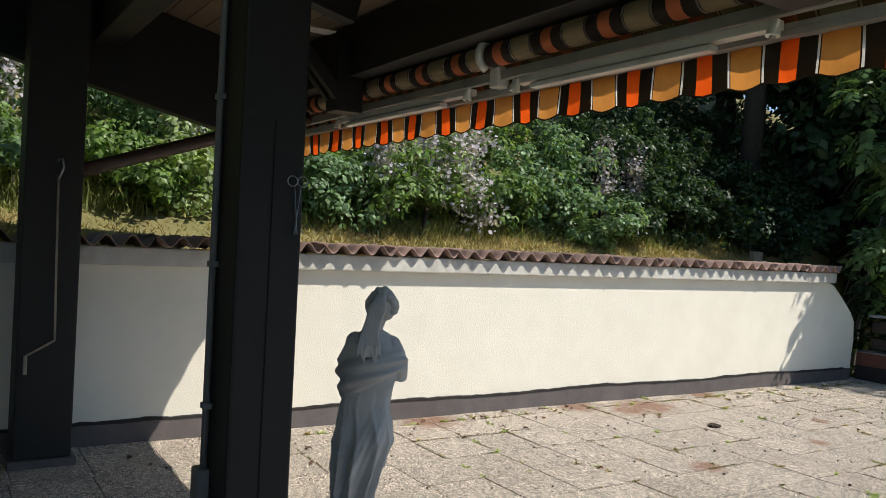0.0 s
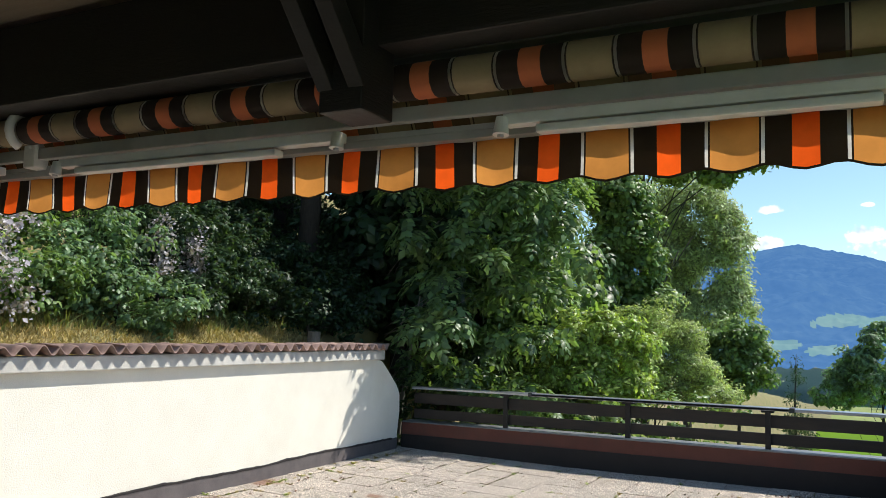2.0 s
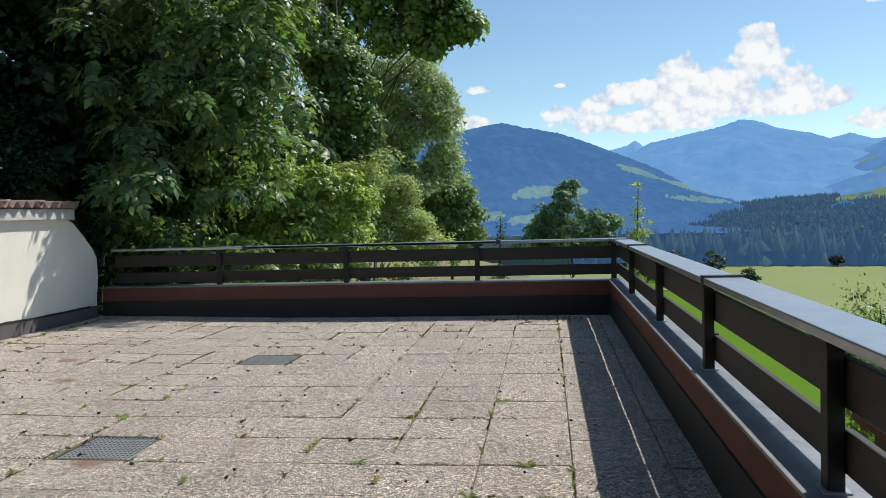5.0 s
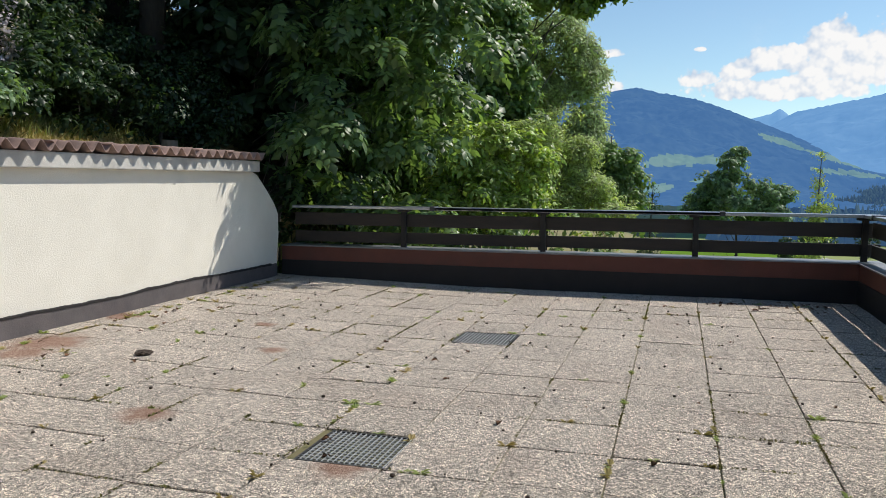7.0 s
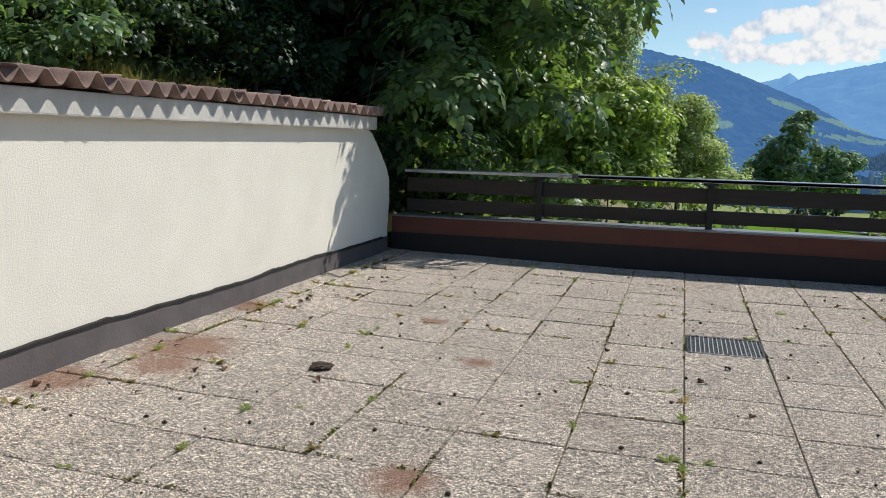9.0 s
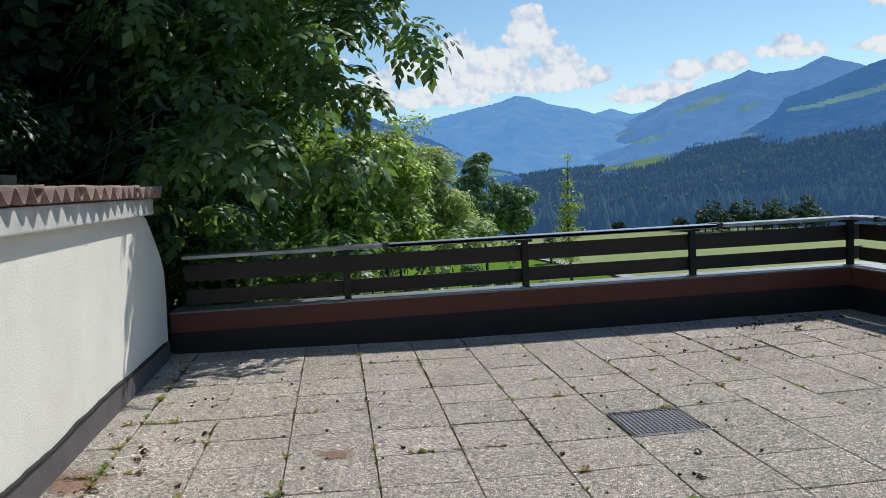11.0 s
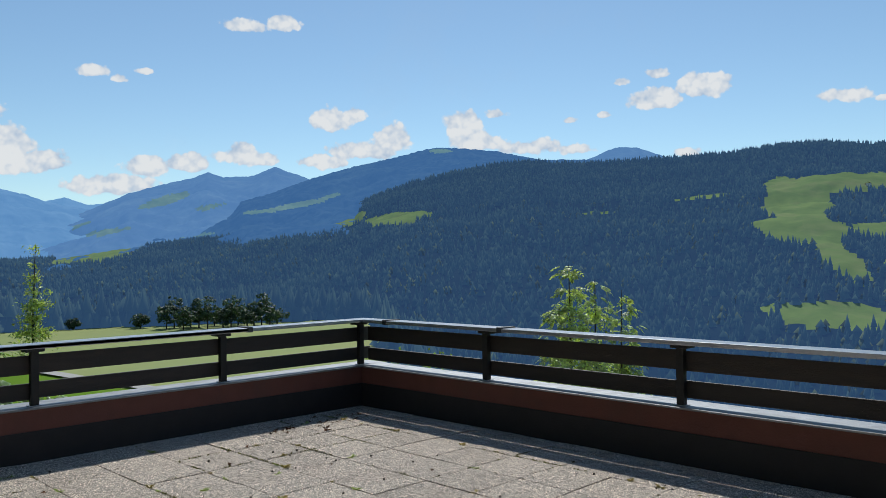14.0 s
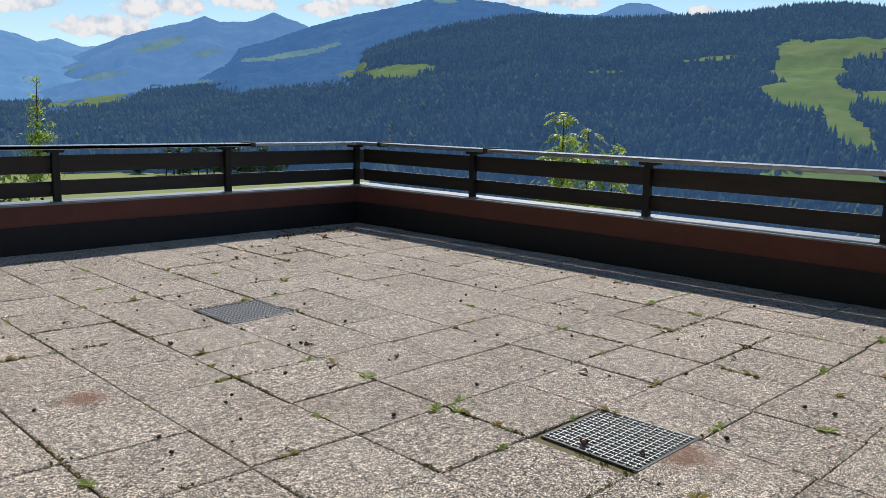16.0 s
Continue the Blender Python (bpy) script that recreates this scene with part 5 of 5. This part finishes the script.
# deep shade of the wood is put into the dark leaf colour
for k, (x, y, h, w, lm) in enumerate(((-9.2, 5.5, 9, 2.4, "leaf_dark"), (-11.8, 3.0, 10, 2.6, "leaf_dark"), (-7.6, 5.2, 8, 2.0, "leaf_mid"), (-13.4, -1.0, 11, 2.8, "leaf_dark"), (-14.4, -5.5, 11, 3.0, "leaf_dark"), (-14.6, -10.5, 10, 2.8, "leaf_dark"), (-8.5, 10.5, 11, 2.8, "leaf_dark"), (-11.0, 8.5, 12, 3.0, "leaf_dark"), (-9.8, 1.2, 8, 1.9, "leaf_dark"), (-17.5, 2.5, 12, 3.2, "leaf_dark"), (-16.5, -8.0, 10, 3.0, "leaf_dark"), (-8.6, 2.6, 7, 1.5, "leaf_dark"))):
    z0 = gz(x, y)
    bl = []
    rnd = random.Random(k)
    for q in range(8):
        f = q / 7
        lo = .5 if k in (8, 11, 2) else .16
        bl.append(((x + rnd.uniform(-1, 1) * w * .45, y + rnd.uniform(-1, 1) * w * .45, z0 + h * (lo + (1 - lo) * f)), (w * (0.75 - .25 * f), w * (0.75 - .25 * f), h * .16)))
    tree("forest_tree", (x, y, z0), h, bl, 300, 55, 0.24, lm, "tall dark broadleaf tree at the forest edge", r0=0.2, spread=0.5, aspect=.6, style="clump", group="forest edge trees")
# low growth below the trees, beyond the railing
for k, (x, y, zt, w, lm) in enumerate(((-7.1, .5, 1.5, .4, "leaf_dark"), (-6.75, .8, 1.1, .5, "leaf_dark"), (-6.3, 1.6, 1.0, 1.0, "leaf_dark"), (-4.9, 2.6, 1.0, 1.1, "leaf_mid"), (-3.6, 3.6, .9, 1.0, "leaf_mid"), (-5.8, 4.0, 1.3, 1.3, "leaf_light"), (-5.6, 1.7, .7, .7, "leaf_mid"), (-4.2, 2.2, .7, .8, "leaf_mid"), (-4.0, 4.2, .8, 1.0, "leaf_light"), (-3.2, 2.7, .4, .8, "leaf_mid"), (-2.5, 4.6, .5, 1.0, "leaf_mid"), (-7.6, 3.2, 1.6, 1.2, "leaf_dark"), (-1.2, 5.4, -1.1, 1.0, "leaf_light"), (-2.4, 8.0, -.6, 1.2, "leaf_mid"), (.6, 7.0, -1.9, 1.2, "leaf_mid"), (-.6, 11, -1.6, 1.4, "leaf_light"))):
    z0 = gz(x, y)
    hh = max(0.8, zt - z0)
    tree("shrub", (x, y, z0), hh * .8, [((x, y, z0 + hh * .55), (w * .9, w * .8, hh * .45)), ((x + .4, y + .2, z0 + hh * .4), (w * .8, w * .7, hh * .4)), ((x - .5, y, z0 + hh * .35), (w * .7, w * .7, hh * .35))], 130, 45, 0.12, lm, "leafy shrub growing below the terrace", "bush", r0=0.03, spread=0.2, style="clump", group="shrubs below the railing")
# young trees on the slope
away("young_tree", 1.4, 33, 6, [(1.4, 1.1, .45, .6), (1.0, .2, .8, .8), (.2, -.8, 1.0, .9), (2.3, -.7, 1.1, .8), (-.6, -2.0, 1.1, 1.0), (3.7, -1.5, .9, .7), (1.2, -2.3, 2.0, 1.0), (3.2, -2.6, 1.4, .8), (-1.2, -3.0, 1.2, .8)],
     330, 50, 0.17, "leaf_blue", "young dark broadleaf tree below the terrace", r0=0.09, spread=0.28, style="clump", gap=-.3)
tree("young_spruce", (-3.1, 30, gz(-3.1, 30)), 1.2 - gz(-3.1, 30), [((-3.1, 30, -3.8 + q * .75), (1.25 - q * .19, 1.25 - q * .19, .4)) for q in range(7)], 420, 14, 0.14, "leaf_dark", "dark young spruce on the slope", r0=0.08, spread=0.15, aspect=.25)


def larch(name, x, y, top, h, w, leafmat, label, n=500):
    bl = [((x, y, top - h * (q + .3) / 9), (w * (.12 + .88 * q / 8), w * (.12 + .88 * q / 8), h * .05)) for q in range(9)]
    z0 = gz(x, y)
    return tree(name, (x, y, z0), top - z0, bl, n, 9, 0.11, leafmat, label, r0=0.06, spread=0.09, droop=-0.3, aspect=.35, shell=.8)


larch("young_larch", 2.37, 18.3, 2.2, 3.6, .85, "leaf_light", "young light green larch", 420)
for x, y, top, w, n in ((10.3, 4.7, 1.5, .62, 100), (11.4, 4.7, 1.1, .6, 90), (12.3, 4.5, .8, .6, 80)):
    tree("mountain_ash", (x, y, gz(x, y)), top - gz(x, y), [((x + .1 * math.sin(q * 2), y, top - .25 - q * .55), (w * (.22 + .2 * q), w * (.22 + .2 * q), .3)) for q in range(6)],
         n, 6, 0.105, "leaf_light", "young light green feathery tree", r0=0.05, spread=0.17, droop=.1, style="ash", gap=-.6, group="young rowans")
larch("cypress_tree", 8.5, -3.95, 3.2, 8.0, 1.0, "leaf_dark", "tall dark green conifer beside the terrace", 5500)
tree("plum_bush", (5.4, 5.6, gz(5.4, 5.6)), -.6 - gz(5.4, 5.6), [((5.2, 5.6, -1.0), (.6, .6, .7)), ((5.8, 5.7, -1.7), (.9, .8, .9)), ((4.9, 5.5, -2.3), (.7, .8, .9)), ((5.7, 5.4, -3.2), (1.2, 1, 1.1)), ((6.7, 5.6, -1.4), (.9, .8, .9)), ((7.0, 5.5, -2.7), (1.1, .9, 1.3)), ((4.9, 5.4, -3.6), (.8, .8, .9))], 1100, 12, 0.10, "leaf_mid", "open bushy tree below the valley side of the terrace", "bush", r0=0.06, spread=0.17)

# bank behind the wall
BANK = []
rb = random.Random(77)
for row, (bx, bw, step) in enumerate(((-8.85, .55, .8), (-9.5, .95, 1.05), (-10.8, 1.3, 1.5))):
    y = -14.2
    while y < -.4 - row * .4:
        # beyond y -3.6 the trees' shade is painted in with darker leaves
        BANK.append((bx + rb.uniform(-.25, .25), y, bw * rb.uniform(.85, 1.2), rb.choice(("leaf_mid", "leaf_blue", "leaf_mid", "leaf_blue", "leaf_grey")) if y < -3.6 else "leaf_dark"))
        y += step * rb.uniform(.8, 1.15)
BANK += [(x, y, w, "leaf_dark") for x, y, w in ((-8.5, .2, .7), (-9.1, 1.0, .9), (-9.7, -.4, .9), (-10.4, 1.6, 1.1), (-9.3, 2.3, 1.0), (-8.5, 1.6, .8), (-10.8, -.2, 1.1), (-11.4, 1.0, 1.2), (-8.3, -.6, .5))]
for k, (x, y, w, lm) in enumerate(BANK):
    z0 = gz(x, y)
    rnd = random.Random(100 + k)
    bl = [((x + rnd.uniform(-.5, .5), y + rnd.uniform(-.6, .6), z0 + w * rnd.uniform(.3, 1.15)), (w * .55, w * .6, w * .5)) for q in range(6)]
    tree("bank_shrub", (x, y, z0), w * 1.2, bl, 105, 44, 0.075, lm, "dense leafy shrub on the grassy bank", "bush", r0=0.03, spread=0.17, aspect=.62, style="clump", group="shrubs on the bank")
for k, (x, y, w, zz) in enumerate(((-8.4, -6.95, .32, 1.05), (-8.35, -6.3, .4, 1.15), (-8.4, -5.8, .34, .95), (-9.0, -3.1, .2, .95), (-9.05, -2.4, .2, .85), (-9.0, -10.6, .4, 1.3), (-8.95, -8.9, .35, 1.2))):
    z0 = gz(x, y)
    pts, out = crown_points([((0, 0, zz), (w, w, .45)), ((0, .1, zz - .4), (w * .8, w * .9, .4))], 130, 10, .06)
    ob = thing("flower_bush", "tall grey-lilac flowering herb on the bank", "bush", (x, y, z0), "flowering herbs")
    c = leaf_mesh("blossom", pts, .045, M["bloom"], 0, .9, out)
    c.parent = ob
    part("stem", limbs((0, 0, 0), [((rr.uniform(-w, w), rr.uniform(-w, w), zz - .1), 0) for rr in [random.Random(k * 9 + q) for q in range(7)]], .014, random.Random(k)), M["leaf_mid"], ob)


def blades(name, n, xr, yr, hgt, material, label, lean=.35):
    x = RNG.uniform(*xr, n)
    y = RNG.uniform(*yr, n)
    dens = np.array([noise.noise(Vector((a * .9, b * .9, 4))) for a, b in zip(x, y)])
    ok = dens > -.6
    x, y = x[ok], y[ok]
    n = len(x)
    z = ground_z(x, y) - .02
    h = hgt * (0.5 + RNG.random(n))
    a = RNG.random(n) * 6.28
    w = 0.006 + 0.006 * RNG.random(n)
    base = np.stack((x, y, z), -1)
    side = np.stack((np.cos(a), np.sin(a), 0 * a), -1) * w[:, None]
    tilt = np.stack((RNG.normal(size=n) * lean, RNG.normal(size=n) * lean, np.ones(n)), -1) * h[:, None]
    mid = base + tilt * .5
    tip = base + tilt * np.array((1.5, 1.5, .92))
    v = np.stack((base - side, base + side, mid + side * .8, mid - side * .8, tip), 1).reshape(-1, 3)
    o = (np.arange(n) * 5)[:, None]
    f = np.concatenate((o + np.array([[0, 1, 2]]), o + np.array([[0, 2, 3]]), o + np.array([[3, 2, 4]])))
    return tagged(np_mesh(name, v, f, material), label, "grass", kind="stuff")


blades("grass", 8000, (-9.4, -8.5), (-14, -.2), .16, M["grass"], "uncut green grass on the bank")
blades("dry_grass", 44000, (-8.9, -7.35), (-14, -.5), .075, M["hay"], "dry straw-coloured grass behind the wall")
blades("tall_grass", 3000, (-9.2, -8.5), (-13.8, -9.0), .3, M["grass"], "tall green grass on the bank", .22)
st = tagged(link("tree_stump", tube([(0, 0, -.2), (0, 0, .1), (.01, 0, .28)], [.12, .1, .095], 12), M["palebark"]), "weathered grey tree stump behind the wall", "stump")
st.location = (-7.95, -1.05, gz(-7.95, -1.05))


# ---- valley ----
def polar(az, r, dz=0.0):
    x, y = r * math.sin(radians(az)) - .7, r * math.cos(radians(az)) - 11
    return Vector((x, y, gz(x, y) + dz))


def strip(name, pts, w, material, label, cat):
    bm = bmesh.new()
    prev = None
    fine = []
    for a, b in zip(pts, pts[1:]):
        for q in range(12):
            fine.append((a[0] + (b[0] - a[0]) * q / 12, a[1] + (b[1] - a[1]) * q / 12))
    P = [polar(a, r, .35) for a, r in fine]
    for i, p in enumerate(P):
        d = P[min(i + 1, len(P) - 1)] - P[max(i - 1, 0)]
        s = Vector((-d.y, d.x, 0)).normalized() * w / 2
        row = [bm.verts.new(p + s), bm.verts.new(p - s)]
        if prev:
            bm.faces.new((prev[0], prev[1], row[1], row[0]))
        prev = row
    for f in bm.faces:
        f.normal_update()
        if f.normal.z < 0:
            f.normal_flip()
    tagged(link(name, bm, material), label, cat, kind="structure")


strip("road", [(6.8, 222), (9.2, 205), (12.4, 186), (15.1, 165), (18.5, 144), (24, 120), (32, 100)], 2.6, M["road"], "pale gravel farm road across the meadow", "road")
strip("road_2", [(7.4, 184), (9.5, 186), (12.0, 188)], 2.2, M["road"], "pale gravel farm road", "road")
strip("hedge", [(7.0, 206), (9.0, 198), (11.6, 192)], 2.0, M["leaf_dark"], "low dark hedge by the road", "hedge")
for k, (az, r, h, w) in enumerate(((11.1, 203, 7.6, 2.6), (13.3, 176, 5.4, 2.0), (7.6, 215, 6, 2.4), (8.7, 225, 7, 2.6), (6.4, 190, 6, 2.4), *[(24.2 + q * .52, 248 + 6 * math.sin(q * 2.3), 7.0 + 2.4 * math.sin(q * 1.7), 3.6) for q in range(15)], (18.6, 262, 3.0, 1.6), (17.2, 305, 9, 3.2), (18.0, 300, 8, 3.0), (16.5, 310, 7, 3.0), (22.6, 255, 4, 2.6))):
    p = polar(az, r)
    bl = [((p.x + dx * w, p.y, p.z + h * f), (w * s, w * s, h * .22)) for dx, f, s in ((0, .8, .6), (-.35, .55, .7), (.35, .55, .7), (0, .4, .6))]
    tree("field_tree", p[:], h * .8, bl, 60, 26, .6, "leaf_dark", "solitary broadleaf tree in the valley meadow", r0=.2, spread=.75, style="clump", gap=-.9, group="trees in the meadow")
# band of woods behind the meadow edge
pts = []
rnd = random.Random(3)
for k in range(520):
    az = rnd.uniform(2, 40)
    r = rnd.uniform(262, 285)
    p = polar(az, r)
    pts.append(p[:])
for k in range(2600):
    p = polar(rnd.uniform(38, 100), rnd.uniform(60, 560))
    pts.append(p[:])
# these trees share the forest material and its painted haze
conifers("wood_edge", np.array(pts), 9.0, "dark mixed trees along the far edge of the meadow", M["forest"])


def farmhouse(az, el, r, s, turn):
    """A small chalet far off on the slopes."""
    s *= 0.6
    i = int(np.argmin(abs(slope_az - az)))
    q = np.hypot(slope_grid[i, :, 0] + 4, slope_grid[i, :, 1] + 8)
    r = float(q[int(np.argmin(abs(np.degrees(np.arctan2(slope_grid[i, :, 2] - 1.6, q)) - el)))])
    j = int(np.argmin(abs(q - r)))
    p = Vector([float(v) for v in slope_grid[i, j]])
    h = thing("farmhouse", "distant white farmhouse with a brown gabled roof", "house", p, "far farmhouses")
    h.rotation_euler.z = radians(turn)
    part("wall", box(-s, s, -.7 * s, .7 * s, -s, .8 * s), M["farwall"], h)
    bm = bmesh.new()
    v = [bm.verts.new(q) for q in ((-1.2 * s, -.95 * s, .7 * s), (1.2 * s, -.95 * s, .7 * s), (1.2 * s, 0, 1.25 * s), (-1.2 * s, 0, 1.25 * s), (1.2 * s, .95 * s, .7 * s), (-1.2 * s, .95 * s, .7 * s))]
    bm.faces.new((v[0], v[1], v[2], v[3]))
    bm.faces.new((v[3], v[2], v[4], v[5]))
    bmesh.ops.solidify(bm, geom=bm.faces[:], thickness=.12 * s)
    part("roof", bm, M["timber"], h)
    for x in (-.5, 0, .5):
        part("window", box(x * s - .12 * s, x * s + .12 * s, -.72 * s, -.69 * s, 0, .35 * s), M["pit"], h)


M["farwall"] = mat("farwall", (0.7, 0.69, 0.66), rough=0.9)
for q in ((30.0, 1.7, 1900, 9, 20), (28.6, 1.5, 1850, 8, 50), (32.2, 1.95, 2100, 10, 10), (23.5, 0.75, 1500, 7, 30), (25.6, 1.1, 1600, 6, 70), (20.9, 0.35, 1400, 6, 15), (73.4, -3.0, 900, 8, 35), (72.4, 4.3, 1900, 9, 20), (75.6, 4.6, 1950, 9, 70)):
    farmhouse(*q)
# low outbuilding with a brown roof below the terrace
ob = thing("shed", "small shed with a brown sheet roof below the terrace", "shed", (4.1, -1.6, gz(4.1, -1.6)))
zr = -1.25 - gz(4.1, -1.6)
part("wall", box(-1.0, 1.2, -1.4, 1.4, -.5, zr - .1), M["darkwood"], ob)
part("roof", box(-1.2, 1.4, -1.6, 1.6, zr - .1, zr), M["redwall"], ob, bevel=.02)


# ---- litter and weeds on the terrace ----
def litter():
    rnd = random.Random(21)
    # cones and clods
    bm = bmesh.new()
    bmesh.ops.create_icosphere(bm, subdivisions=2, radius=.0095)
    for v in bm.verts:
        v.co *= 1 + .3 * noise.noise(v.co * 120)
        v.co.z = v.co.z * .8 + .008
    first = tagged(link("alder_cone", bm, M["cone"]), "small dark dry cone on the terrace tiles", "cone", "litter cones")
    for k in range(230):
        x, y = rnd.uniform(-6.8, -.5), rnd.uniform(-8.6, -.3)
        s = rnd.uniform(.5, 1.2)
        m = pose(x, y, floor_z(x) + .001, 0, 0, rnd.uniform(0, 360)) @ Matrix.Diagonal((s, s * rnd.uniform(.7, 1.3), s, 1))
        if k == 0:
            first.matrix_world = m
        else:
            ob = copy_thing(first, m)
            ob.matrix_world = m
    # dead leaves
    bm = bmesh.new()
    n = 9
    rows = []
    for i in range(n):
        t = i / (n - 1)
        w = .022 * math.sin(math.pi * min(1, t * 1.02 + .02)) ** .8 + .001
        z = .004 + .012 * math.sin(t * 3.1) + .006 * t
        rows.append([bm.verts.new((t * .09 - .045, s * w, z + abs(s) * .012 * math.sin(t * 5 + s))) for s in (-1, -.4, 0.4, 1)])
    for a, b in zip(rows, rows[1:]):
        for q in range(3):
            bm.faces.new((a[q], b[q], b[q + 1], a[q + 1]))
    bmesh.ops.solidify(bm, geom=bm.faces[:], thickness=.0015)
    first = dead = tagged(link("dead_leaf", bm, M["deadleaf"], smooth=True), "curled brown dead leaf on the terrace tiles", "leaf", "dead leaves")
    for k in range(160):
        near = rnd.random()
        x, y = (rnd.uniform(-6.9, -6.2), rnd.uniform(-10, -1)) if near < .45 else ((rnd.uniform(-1.6, -.4), rnd.uniform(-.9, -.25)) if near < .65 else (rnd.uniform(-6.8, -.5), rnd.uniform(-9, -.4)))
        s = rnd.uniform(.3, .75)
        m = pose(x, y, floor_z(x) + .002, rnd.uniform(-8, 8), rnd.uniform(-8, 8), rnd.uniform(0, 360)) @ Matrix.Diagonal((s, s, s, 1))
        if k == 0:
            first.matrix_world = m
        else:
            copy_thing(first, m).matrix_world = m
    # weeds in the joints
    wm = []
    for v in range(4):
        r2 = random.Random(v)
        bm = bmesh.new()
        root = bm.verts.new((0, 0, 0))
        for q in range(11):
            a, ln, up = r2.uniform(0, 6.28), r2.uniform(.03, .075), r2.uniform(.1, .8)
            dx, dy = math.cos(a), math.sin(a) * .55
            m1 = Vector((dx, dy, up)) * ln * .55
            sd = Vector((-dy, dx, 0)) * ln * .22
            tip = bm.verts.new(Vector((dx, dy, up * .6)) * ln)
            l, r = bm.verts.new(m1 + sd), bm.verts.new(m1 - sd)
            bm.faces.new((root, r, tip))
            bm.faces.new((root, tip, l))
        ob = link("weed", bm, M["leaf_light"] if v % 2 else M["hay"])
        tagged(ob, "small green weed in a joint of the tiles", "weed", "joint weeds")
        wm.append(ob)
    for k in range(290):
        near = rnd.random()
        if near < .3:
            x, y = rnd.uniform(WX + .05, WX + .5), rnd.uniform(-9, -.6)
        else:
            x, y = rnd.uniform(-6.6, -.5), rnd.uniform(-8.2, -.3)
        if rnd.random() < .6:
            x = -0.205 - TX * round((-0.205 - x) / TX)
            turn = 90
        else:
            y = -5.79 + TY * round((y + 5.79) / TY)
            turn = 0
        s = rnd.uniform(.4, 1.05)
        m = pose(x, y, floor_z(x) - .004, 0, 0, turn + rnd.uniform(-15, 15)) @ Matrix.Diagonal((s, s, s, 1))
        if k < 4:
            wm[k].matrix_world = m
        else:
            copy_thing(wm[k % 4], m).matrix_world = m
    # moss and dirt that fill parts of the joints
    n = 26000
    along = RNG.random(n) < .62
    x, y = RNG.uniform(-6.9, -.4, n), RNG.uniform(-9.5, -.15, n)
    x = np.where(along, -0.205 - TX * np.round((-0.205 - x) / TX), x) + RNG.normal(size=n) * .004
    y = np.where(along, y, -5.79 + TY * np.round((y + 5.79) / TY)) + RNG.normal(size=n) * .004
    ok = np.array([noise.noise(Vector((a * 1.1, c * 1.1, 2))) + .7 * noise.noise(Vector((a * 6, c * 6, 5))) for a, c in zip(x, y)]) > .24
    x, y = x[ok], y[ok]
    for g in GR:
        out = (x < g[0]) | (x > g[1]) | (y < g[2]) | (y > g[3])
        x, y = x[out], y[out]
    pts = np.stack((x, y, .02 * np.maximum(0, -x - 4.2) + .002 + .004 * RNG.random(len(x))), -1)
    tagged(leaf_mesh("joint_moss", pts, .016, M["moss"], 0, .6), "yellow-green moss and dirt in the joints of the tiles", "moss", kind="stuff")
    # clod of moss and leaves, rusty leaf in the grate
    bm = bmesh.new()
    bmesh.ops.create_icosphere(bm, subdivisions=3, radius=.06)
    for v in bm.verts:
        v.co *= 1 + .5 * noise.noise(v.co * 40)
        v.co.z = v.co.z * .35 + .015
    ob = tagged(link("moss_clod", bm, M["cone"]), "dark clump of moss and leaves on the tiles", "moss")
    ob.location = (-5.68, -4.68, floor_z(-5.68))
    m = pose(-3.62, -6.0, .006, 4, -6, 200) @ Matrix.Diagonal((.6, .8, .8, 1))
    copy_thing(dead, m).matrix_world = m


litter()

make_floor()
